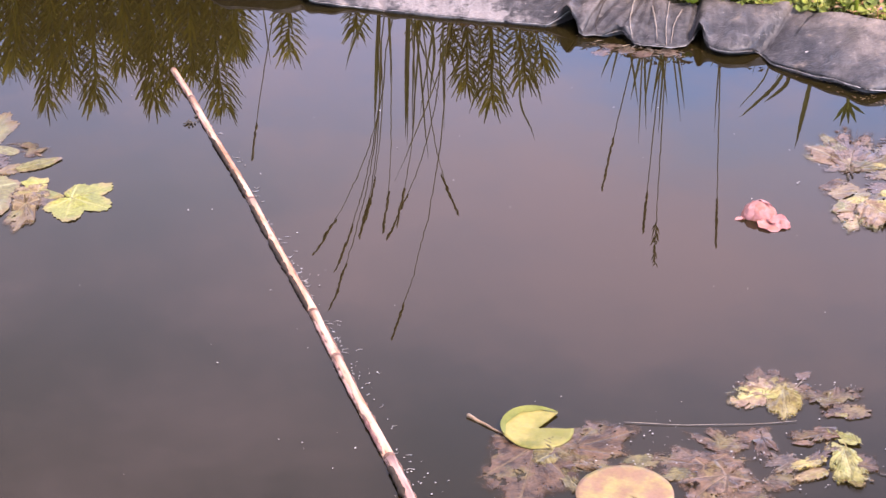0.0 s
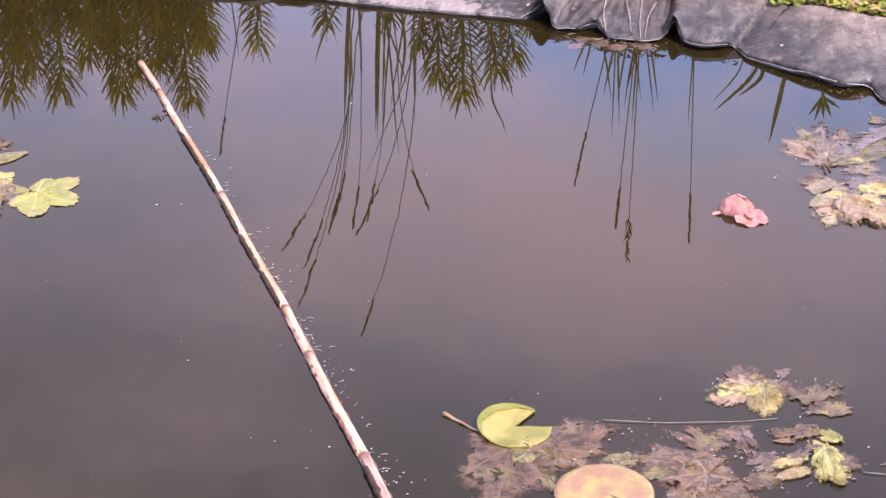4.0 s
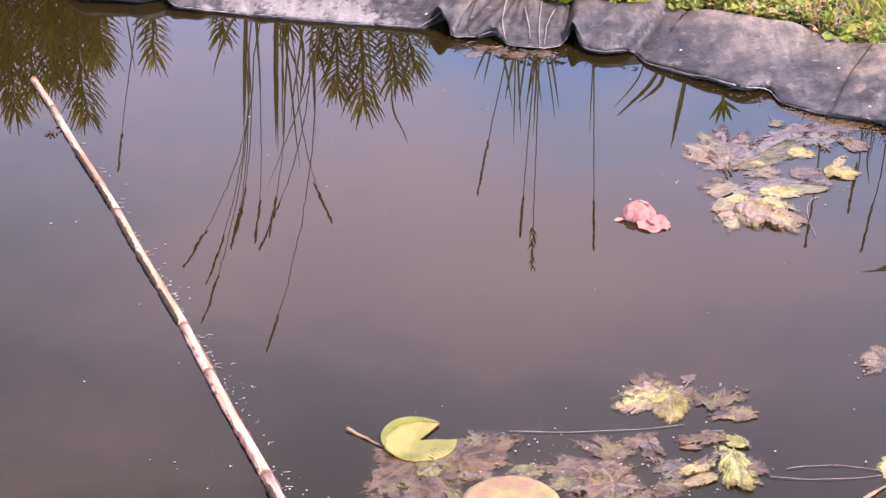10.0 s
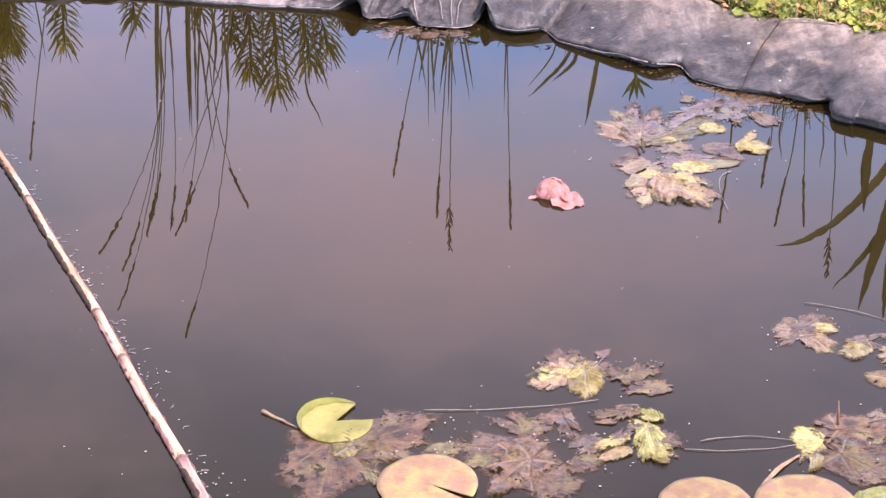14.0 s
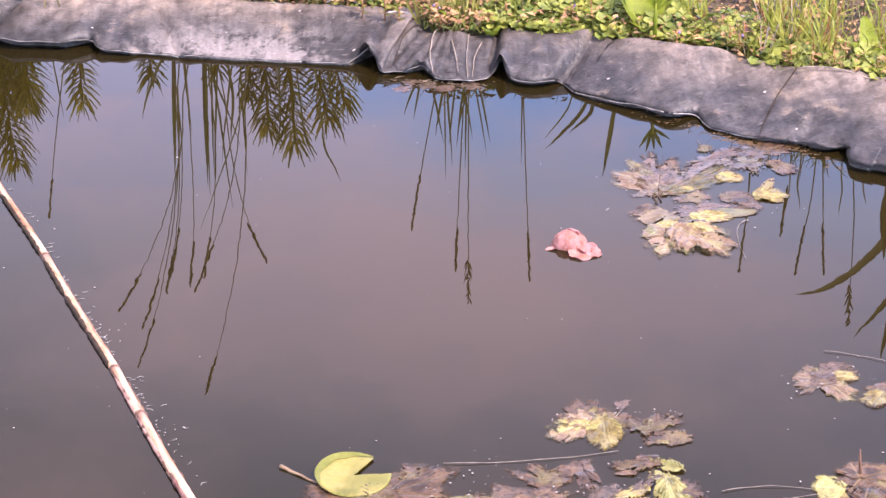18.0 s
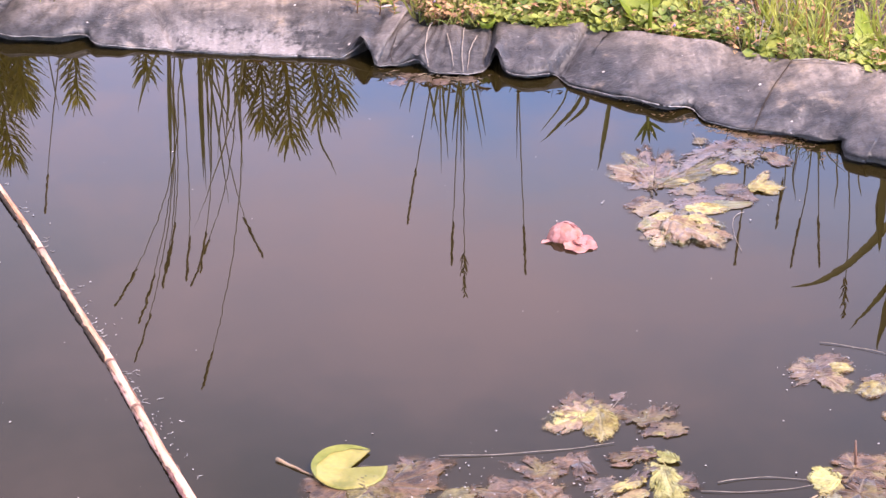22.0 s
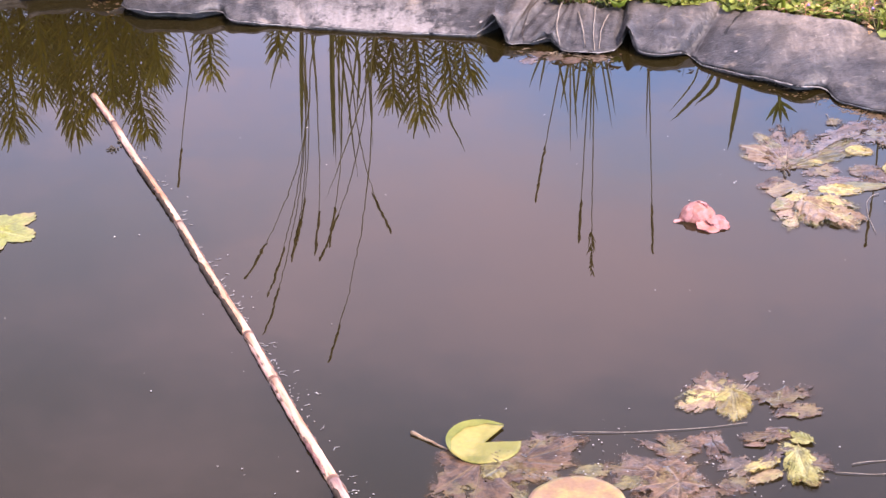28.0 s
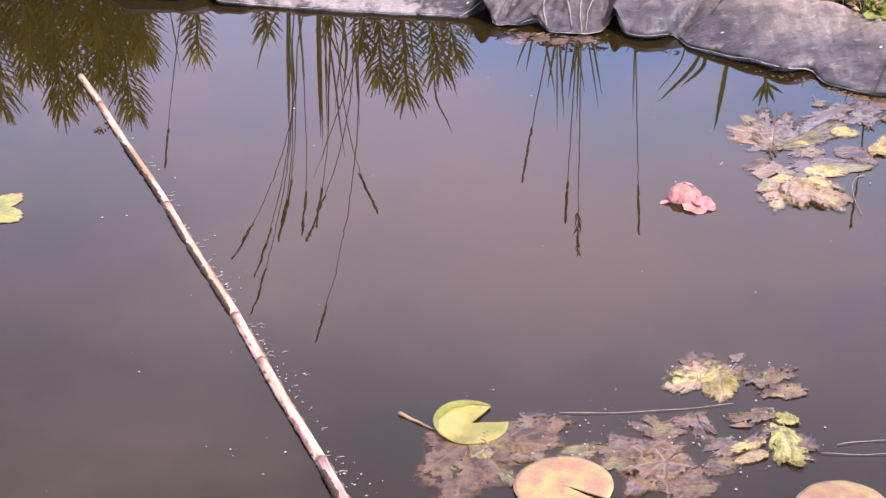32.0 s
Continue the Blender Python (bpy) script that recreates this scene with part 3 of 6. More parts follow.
def tube(points, radii, sides=6):
    """Vertices and faces of a bent rod with closed ends."""
    pts = [Vector(p) for p in points]
    vs, fs = [], []
    side = Vector((0.31, 0.17, 0.93))
    for i, p in enumerate(pts):
        d = (pts[min(i + 1, len(pts) - 1)] - pts[max(i - 1, 0)]).normalized()
        a = d.cross(side)
        if a.length < 0.05:
            a = d.cross(Vector((1, 0, 0)))
        a.normalize()
        b = d.cross(a)
        for k in range(sides):
            w = 2 * math.pi * k / sides
            vs.append(p + (a * math.cos(w) + b * math.sin(w)) * radii[i])
    for i in range(len(pts) - 1):
        for k in range(sides):
            q = (k + 1) % sides
            fs.append((i * sides + k, i * sides + q, (i + 1) * sides + q, (i + 1) * sides + k))
    fs.append(tuple(range(sides))[::-1])
    fs.append(tuple(range((len(pts) - 1) * sides, len(pts) * sides)))
    return vs, fs


def ribbon(points, widths, facing, fold=0.25):
    """A blade: a strip with a mid rib, folded slightly, that tapers by widths."""
    pts = [Vector(p) for p in points]
    vs, fs = [], []
    for i, p in enumerate(pts):
        d = (pts[min(i + 1, len(pts) - 1)] - pts[max(i - 1, 0)]).normalized()
        s = d.cross(facing)
        s = s.normalized() if s.length > 1e-6 else Vector((1, 0, 0))
        nrm = s.cross(d)
        w = widths[i] / 2
        vs += [p - s * w + nrm * w * fold, p, p + s * w + nrm * w * fold]
    for i in range(len(pts) - 1):
        for k in (0, 1):
            a = 3 * i + k
            fs.append((a, a + 1, a + 4, a + 3))
    return vs, fs


def merged(bits):
    vs, fs = [], []
    for v, f in bits:
        o = len(vs)
        vs += v
        fs += [tuple(i + o for i in q) for q in f]
    return vs, fs


def arc(p0, p1, p2, n):
    """Points of a smooth bend from p0 by p1 to p2."""
    p0, p1, p2 = Vector(p0), Vector(p1), Vector(p2)
    c = p1 * 2 - (p0 + p2) / 2
    return [p0 * (1 - u) ** 2 + c * 2 * u * (1 - u) + p2 * u * u for u in (i / (n - 1) for i in range(n))]


# ---------------------------------------------------------------- pond outline
FAR = [(-0.90, 4.16), (-0.80, 4.055), (-0.71, 4.03), (-0.64, 4.00), (-0.52, 3.946), (-0.395, 3.905), (-0.269, 3.872), (-0.144, 3.842), (-0.03, 3.815),
       (0.03, 3.775), (0.10, 3.733), (0.218, 3.703), (0.285, 3.715), (0.345, 3.675), (0.405, 3.675), (0.44, 3.60), (0.542, 3.515), (0.633, 3.437),
       (0.68, 3.385), (0.761, 3.333), (0.850, 3.295), (0.885, 3.225), (0.935, 3.172), (1.00, 3.137)]
REST = [(1.45, 2.75), (1.75, 2.1), (1.7, 1.2), (1.1, 0.62), (0.2, 0.5), (-0.9, 0.55), (-1.8, 0.95), (-2.3, 2.0), (-2.15, 3.1), (-1.7, 3.9), (-1.2, 4.17), (-0.98, 4.22)]


def outline(step):
    pts = [Vector((x, y, 0)) for x, y in FAR + REST]
    n, out = len(pts), []
    for i in range(n):
        a, b, c, d = pts[i - 1], pts[i], pts[(i + 1) % n], pts[(i + 2) % n]
        k = max(2, int((c - b).length / step))
        for j in range(k):
            u = j / k
            out.append(0.5 * (2 * b + (c - a) * u + (2 * a - 5 * b + 4 * c - d) * u * u + (3 * b - a - 3 * c + d) * u ** 3))
    return out


EDGE = outline(0.0075)
NE = len(EDGE)


def outward(i, reach=6):
    t = EDGE[(i + reach) % NE] - EDGE[i - reach]
    return Vector((-t.y, t.x, 0)).normalized()


OUT = [outward(i, 30 if EDGE[i].x > 0.43 or EDGE[i].x < -0.06 else 14) for i in range(NE)]
OUT_WIDE = [outward(i, 60) for i in range(NE)]
SMOOTH = [sum((EDGE[(i + k) % NE] for k in range(-24, 25)), Vector()) / 49 for i in range(NE)]


def edge_y(x):
    """The far water line's y at x."""
    best = min((p for p in EDGE if p.y > 2.9), key=lambda p: abs(p.x - x))
    return best.y


def build_water():
    inner = [p + o * 0.09 for p, o in zip(EDGE, OUT)][::6]
    me = mesh_of("water", [(p.x, p.y, 0.0) for p in inner], [tuple(range(len(inner)))[::-1]], WATER, False)
    tagged(new("water", me), "still pond water mirroring sky and bank plants", "water", kind="structure")


# grooves across the liner: place along x, width, depth, how far the water line draws back, lean
CAVES = [(-0.002, 0.019, 0.110, 0.012), (0.284, 0.013, 0.100, 0.012), (-0.64, 0.024, 0.030, 0.025), (-0.885, 0.020, 0.06, 0.06), (0.630, 0.026, 0.020, 0.022), (0.885, 0.012, 0.034, 0.035), (0.105, 0.028, 0.050, 0.022)]
FOLDS = [(-0.87, 0.022, 0.050, 0.0, 0.3), (0.010, 0.011, 0.020, 0.0, -0.45), (0.272, 0.013, 0.036, 0.0, -0.15), (0.060, 0.016, 0.010, 0.018, 0.7), (0.135, 0.010, 0.009, 0.010, 0.3),
         (0.885, 0.014, 0.014, 0.030, 0.1), (-0.405, 0.008, 0.016, 0.0, -2.6), (-0.375, 0.016, -0.008, 0.0, -2.6), (0.645, 0.022, 0.004, 0.026, 0.0), (0.225, 0.008, 0.012, 0.0, -0.2), (0.038, 0.008, 0.016, 0.0, 0.5), (0.105, 0.008, 0.013, 0.0, 0.4), (0.168, 0.007, 0.010, 0.0, 0.2), (0.250, 0.009, 0.012, 0.0, -0.4), (0.315, 0.012, 0.010, 0.0, 0.6), (-0.62, 0.022, 0.006, 0.030, 0.0),
         (0.34, 0.03, -0.010, 0.0, 0.1), (0.95, 0.06, -0.010, 0.0, 0.0), (0.415, 0.010, 0.008, 0.0, -0.2), (0.835, 0.022, 0.012, 0.0, 0.3), (0.735, 0.03, 0.006, 0.0, -0.2), (0.505, 0.02, 0.005, 0.0, 0.4), (0.56, 0.03, 0.004, 0.012, 0.5)]
LIP_X = (-1.1, -0.80, -0.64, -0.53, -0.50, -0.10, -0.03, 0.0, 0.10, 0.24, 0.30, 0.39, 0.415, 0.47, 0.537, 0.61, 0.645, 0.70, 0.76, 0.86, 0.93, 1.2)
LIP_Z = (0.030, 0.024, 0.020, 0.010, 0.002, 0.002, 0.004, 0.012, 0.010, 0.010, 0.016, 0.018, 0.003, 0.004, 0.0125, 0.015, 0.002, 0.002, 0.010, 0.012, 0.014, 0.02)


def liner_width(x):
    """How far the sheet shows between the water and the weeds."""
    return float(np.interp(x, (-1.1, -0.01, 0.03, 0.07, 0.36, 0.48, 0.60, 0.75, 0.90, 1.3), (0.21, 0.200, 0.185, 0.145, 0.14, 0.192, 0.212, 0.235, 0.262, 0.28)))


def liner_point(i, t, raised=0.0):
    """A point of the liner's surface; t runs from 0 at the water line to 1 at the weeds."""
    p, o = EDGE[i % NE], OUT[i % NE]
    far = p.y > 2.9 and -1.1 < p.x < 1.3
    lip = float(np.interp(p.x, LIP_X, LIP_Z)) if far else 0.02
    u = t * liner_width(p.x)
    if far and (p.x > 0.43 or p.x < -0.06) and t > 0.0:
        s_ = min(t / 0.6, 1.0)
        p = p.lerp(SMOOTH[i % NE], s_ * s_ * (3 - 2 * s_))
        if p.x > 0.43:
            o = o.lerp(OUT_WIDE[i % NE], s_).normalized()
    tuck = 0.002 + 0.25 * lip
    back = drop = cave = lift = 0.0
    if far:
        for x, w, dz, du, lean in FOLDS:
            g = math.exp(-((p.x - x - lean * u * 0.3) / w) ** 2)
            drop += g * dz
            back += du * math.exp(-((p.x - x) / w) ** 2)
        for x, w, du, reach in CAVES:
            g = math.exp(-((p.x - x) / w) ** 2)
            cave += du * g * math.exp(-(max(u, 0.0) / reach) ** 2)
            if du > 0.04 and x > -0.5:                     # the sheet arches over a hollow
                lift += 0.36 * du * g * math.exp(-(max(u - 0.01, 0.0) / 0.05) ** 2)
    rise = min(liner_width(p.x), 0.195) * (0.31 * (0.35 * math.sin(t * math.pi * 0.5) + 0.65 * max(t, 0.0)) if t < 1.0 else 0.31 - (t - 1.0) * 0.45)
    w1 = noise.noise((p.x * 7, p.y * 7, u * 9)) * 0.006 + noise.noise((p.x * 21, p.y * 21, u * 22 + 5)) * 0.0022 + abs(noise.noise((p.x * 13 + u * 26, p.y * 13, u * 5 + 9))) * 0.005
    soft = min(1.0, u / 0.03)
    wave = 0.005 * noise.noise((p.x * 16, p.y * 16, 1.0)) + 0.003 * noise.noise((p.x * 45, p.y * 45, 4.0))
    if u <= 0.0:
        return ((p + o * (back + cave + wave + tuck + 0.003)).x, (p + o * (back + cave + wave + tuck + 0.003)).y - 0.9 * lip, t * 0.4 + raised)
    h = lift * min(1.0, u / 0.012) + lip * min(1.0, u / 0.014) ** 0.8 * (1.0 + 0.4 * noise.noise((p.x * 22, p.y * 22, 8.0))) + rise + w1 * soft - drop * soft * (1.0 - 0.4 * t)
    q = p + o * (u + cave + (back + wave) * math.exp(-(u / 0.022) ** 2) + tuck * max(0.0, 1.0 - u / 0.008) - 0.006 * math.exp(-((u - 0.010) / 0.006) ** 2))
    if far and u > 0.006:                                  # the lip hangs out over the water
        q.y -= 1.85 * lip * math.exp(-(u - 0.01) / 0.06)
    return (q.x, q.y, h + raised)


def build_liner():
    us = (-0.3, -0.1, 0.0, 0.012, 0.03, 0.05, 0.075, 0.10, 0.13, 0.17, 0.22, 0.28, 0.35, 0.43, 0.52, 0.61, 0.70, 0.80, 0.90, 1.0, 1.15, 1.4)
    m = len(us)
    far = [i for i in range(NE) if EDGE[i].y > 2.9 and EDGE[i].x > -1.0]
    first = min(i for i in far if EDGE[i].x > 0.012)
    second = min(i for i in far if EDGE[i].x > 0.417)
    liner = thing("pond_liner", (0, 0, 0), "black rubber pond liner rolled over the bank, dusty and creased", "pond liner")
    for a, b, raised, words in ((second - NE, first + 3, 0.004, "dusty wide run of rubber sheet"), (first - 3, second + 3, 0.0, "puckered middle run of rubber sheet")):
        run = list(range(a, b + 1))
        vs = []
        for r, i in enumerate(run):
            pull = 6.0 * max(0.0, 1.0 - r / 36) if raised else 0.0   # the overlap's edge climbs the bank more steeply than the rest
            for u in us:
                j = i - pull * min(max(u, 0.0), 1.0)
                low = math.floor(j)
                high = raised + (0.008 * math.exp(-(len(run) - 1 - r) / 6.0) * min(1.0, max(u, 0.0) * 4) if raised else 0.0)   # the free edge stands up a little
                vs.append(Vector(liner_point(low, u, high)).lerp(Vector(liner_point(low + 1, u, high)), j - low))
        fs = [(r * m + k, r * m + k + 1, (r + 1) * m + k + 1, (r + 1) * m + k) for r in range(len(run) - 1) for k in range(m - 1)]
        n = len(vs)
        for r in (0, len(run) - 1):                       # the sheet's cut edge has thickness
            for k in range(m):
                x, y, z = vs[r * m + k]
                vs.append((x, y, z - 0.004))
        for e, r in enumerate((0, len(run) - 1)):
            for k in range(m - 1):
                fs.append((r * m + k, r * m + k + 1, n + e * m + k + 1, n + e * m + k))
        part("sheet", mesh_of("sheet", vs, fs, LINER), liner, words)
    run = [i for i in range(NE) if EDGE[i].y > 2.9 and -1.0 < EDGE[i].x < 1.15]
    for a in range(0, len(run) - 40, 37):                 # dried scum lines along the lip
        if noise.noise((a * 0.13, 2.0, 0.0)) > 0.25:
            continue
        pts = [Vector(liner_point(run[a + k], 0.045, 0.0010)) - OUT[run[a + k]] * 0.0012 for k in range(0, 37, 2)]
        part("scum_line", mesh_of("scum_line", *tube(pts, [0.0005 + 0.0017 * abs(noise.noise((a + k * 0.4, 0, 0))) for k in range(len(pts))], 5), SCUM), liner, "thin pale line of dried scum")
    return liner


def build_ground():
    base = [p + o * (liner_width(p.x) * 1.12) for p, o in zip(EDGE, OUT)][::8]
    mid = Vector((-0.3, 2.2, 0))
    rings = [(0.0, 0.015), (0.03, 0.036), (0.08, 0.046), (0.16, 0.06), (0.3, 0.065), (0.5, 0.07), (0.8, 0.09), (1.3, 0.13), (2.5, 0.14), (6, 0.15), (20, 0.15), (80, 0.15), (400, 0.15), (2500, 0.15)]
    vs, fs, n = [], [], len(base)
    for r, z in rings:
        for p in base:
            q = p + (p - mid).normalized() * r
            b = noise.noise((q.x * 5, q.y * 5, 0)) * 0.012 if 0.1 < r < 3 else 0.0
            vs.append((q.x, q.y, z + b))
    for k in range(len(rings) - 1):
        for i in range(n):
            j = (i + 1) % n
            fs.append((k * n + i, k * n + j, (k + 1) * n + j, (k + 1) * n + i)[::-1])
    me = mesh_of("ground", vs, fs, SOIL)
    tagged(new("ground", me), "weedy garden soil around the pond", "ground", kind="structure")


build_water()
build_liner()
build_ground()


def bank_z(x, y):
    return 0.055 + 0.02 * max(0.0, y - edge_y(x) - 0.2)


# ---------------------------------------------------------------- floating cane
def build_cane():
    a, b = Vector((-0.832, 3.575, 0.0)), Vector((-0.165, 1.93, 0.0))
    d = (b - a)
    length = d.length
    cane = thing("bamboo_cane", (a.x, a.y, 0.0), "weathered bamboo cane floating on the pond", "cane", "", math.degrees(math.atan2(d.y, d.x)))
    unturn = Matrix.Rotation(-math.atan2(d.y, d.x), 4, "Z")
    nodes = [0.095, 0.375, 0.620, 0.705, 0.870]
    cuts = [0.0] + nodes + [1.0]
    side = Vector((-d.y, d.x, 0)).normalized()
    def at(u):
        return d * u + Vector((0, 0, a.z)) + side * (0.012 * math.sin(u * math.pi) + 0.0012 * math.sin(u * 23.0)) + Vector((0, 0, 0.001 * math.sin(u * 9)))
    def rad(u):
        return 0.0062 + 0.0022 * u
    for i in range(len(cuts) - 1):
        u0, u1 = cuts[i] + 0.002, cuts[i + 1] - 0.002
        us = [u0 + (u1 - u0) * j / 9 for j in range(10)]
        rs = [rad(u) * (1.0 + 0.10 * (abs(2 * j / 9 - 1) ** 3)) for j, u in enumerate(us)]
        vs, fs = tube([unturn @ at(u) for u in us], rs, 14)
        old = i in (5,)
        part("internode", mesh_of("internode", vs, fs, CANE_OLD if old else CANE), cane, "reddish stained length of cane" if old else "")
    for u in nodes:
        us = [u - 0.004, u - 0.002, u, u + 0.002, u + 0.004]
        vs, fs = tube([unturn @ at(x) for x in us], [rad(u) * k for k in (0.98, 1.13, 1.18, 1.12, 0.98)], 14)
        part("node", mesh_of("node", vs, fs, CANE_NODE), cane, "dark swollen joint of the cane")
    # ragged strips of bark along the left flank, some dark, some reddish
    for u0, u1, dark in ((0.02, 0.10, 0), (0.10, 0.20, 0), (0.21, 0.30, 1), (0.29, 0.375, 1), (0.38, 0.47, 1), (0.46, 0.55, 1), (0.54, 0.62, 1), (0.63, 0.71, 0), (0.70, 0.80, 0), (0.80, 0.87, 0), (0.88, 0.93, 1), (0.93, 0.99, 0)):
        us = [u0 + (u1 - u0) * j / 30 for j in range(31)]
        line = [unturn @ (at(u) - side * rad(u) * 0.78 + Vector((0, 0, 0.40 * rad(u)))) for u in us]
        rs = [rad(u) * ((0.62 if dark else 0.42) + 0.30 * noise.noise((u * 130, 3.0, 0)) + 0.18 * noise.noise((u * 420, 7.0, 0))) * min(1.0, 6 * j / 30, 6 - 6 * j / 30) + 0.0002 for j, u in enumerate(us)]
        part("bark_strip", mesh_of("bark_strip", *tube(line, rs, 7), DARK_ROOT if dark else CANE_OLD), cane, "dark strip of bark" if dark else "reddish strip of bark")
    bits = []
    for k in range(280):
        u = rnd.uniform(0.03, 0.98)
        w = rnd.choice((rnd.uniform(2.3, 3.0), rnd.uniform(2.3, 3.0), rnd.uniform(0.1, 0.6)))
        c = at(u) + (side * -math.cos(w) * -1 + Vector((0, 0, 1)) * math.sin(w)) * rad(u) * 1.03
        c2 = c + d.normalized() * rnd.uniform(0.008, 0.035)
        bits.append(tube([unturn @ c, unturn @ ((c + c2) / 2), unturn @ c2], [0.0005, rnd.uniform(0.0010, 0.0026), 0.0005], 5))
    tagged(part("flaking_bark", mesh_of("flaking_bark", *merged(bits), CANE_NODE), cane, "dark flaking bark"), kind="stuff")


build_cane()


# ---------------------------------------------------------------- floating leaves
OUTLINE = {
    "five": ((0, 1.0), (12, 0.90), (25, 0.78), (38, 0.84), (50, 0.92), (62, 0.79), (76, 0.66), (90, 0.67), (103, 0.68), (122, 0.48), (150, 0.38), (168, 0.27), (180, 0.04)),
    "oval": ((0, 1.0), (8, 0.93), (16, 0.78), (28, 0.60), (45, 0.42), (65, 0.31), (90, 0.22), (130, 0.13), (180, 0.04)),
}
OUTLINE["maple"] = ((0, 1.0), (12, 0.90), (30, 0.62), (46, 0.84), (62, 0.98), (78, 0.78), (92, 0.58), (105, 0.66), (118, 0.66), (140, 0.42), (165, 0.22), (180, 0.05))
OUTLINE["rag"] = ((0, 0.95), (25, 0.82), (50, 0.88), (76, 0.70), (103, 0.66), (150, 0.45), (180, 0.25))
RIBS = {"five": ((0, 0.93), (50, 0.80), (-50, 0.80), (103, 0.55), (-103, 0.55)), "oval": ((0, 0.95),)}
RIBS["maple"] = ((0, 0.9), (62, 0.85), (-62, 0.85), (115, 0.55), (-115, 0.55))
OUTLINE["lobe"] = ((0, 1.03), (6, 0.95), (14, 0.90), (20, 0.90), (27, 0.80), (36, 0.66), (43, 0.60), (55, 0.43), (75, 0.29), (100, 0.15), (180, 0.04))
RIBS["lobe"] = ((0, 0.92),)
RIBS["rag"] = ((12, 0.85),)


def leaf_radius(form, w, seed):
    """Reach of a leaf's rim from its stalk; w is the angle from the tip, in radians."""
    d = abs(math.degrees((w + math.pi) % (2 * math.pi) - math.pi)) + 7.0 * noise.noise((math.cos(w) * 1.5 + seed, math.sin(w) * 1.5, seed))
    r = float(np.interp(abs(d), [p[0] for p in OUTLINE[form]], [p[1] for p in OUTLINE[form]]))
    side = (math.cos(w), math.sin(w))
    r *= 1.0 + 0.13 * noise.noise((side[0] * 1.9 + seed, side[1] * 1.9, seed * 1.7))
    tooth = 1.0 - abs(((w * (9.0 if form in ("oval", "lobe") else 6.5) + 0.3 * noise.noise((w * 3, seed, 0))) % 1.0) * 2 - 1)
    r *= 0.965 + 0.075 * tooth + 0.03 * noise.noise((w * 21, seed, 2.0))
    if form == "rag":
        r *= 1.0 - 0.9 * max(0.0, noise.noise((side[0] * 2.2 + seed * 3, side[1] * 2.2, seed)) - 0.02)
        r *= 1.0 + 0.20 * noise.noise((w * 5, seed, 5.0)) + 0.06 * noise.noise((w * 17, seed, 8.0)) + 0.05 * noise.noise((w * 43, seed, 4.0))
    if form == "lobe":                                    # torn, crumpled rim
        r *= 1.0 - 0.7 * max(0.0, noise.noise((w * 2.6 + seed, seed * 2, 3.0)) - 0.15)
        r *= 1.0 + 0.12 * noise.noise((w * 6, seed, 5.0)) + 0.05 * noise.noise((w * 19, seed, 8.0)) + 0.04 * noise.noise((w * 47, seed, 4.0))
    return max(r, 0.03)


LEAF_WORDS = {"mottled": "mottled pink-and-yellow", "lemon": "pale lemon-yellow", "russet": "soaked russet-brown", "mauve": "faded mauve-brown", "plum": "dark plum-brown sunken", "brown": "rotting brown", "straw": "yellow", "cream": "bleached yellow and brown", "olive": "dull olive", "lime": "fresh yellow-green", "pale": "pale green waterlogged"}
FORM_WORDS = {"maple": "deeply lobed leaf", "five": "lobed leaf", "oval": "narrow leaf", "lobe": "broad leaf blade", "rag": "torn leaf"}
RAFT_A, RAFT_B, RAFT_C = "leaf raft by the liner", "leaf raft by the lily pads", "leaf raft by the sword leaves"
RAFT_D, RAFT_E = "leaf raft by the cane end", "leaf scraps by the liner folds"
LAID = {}


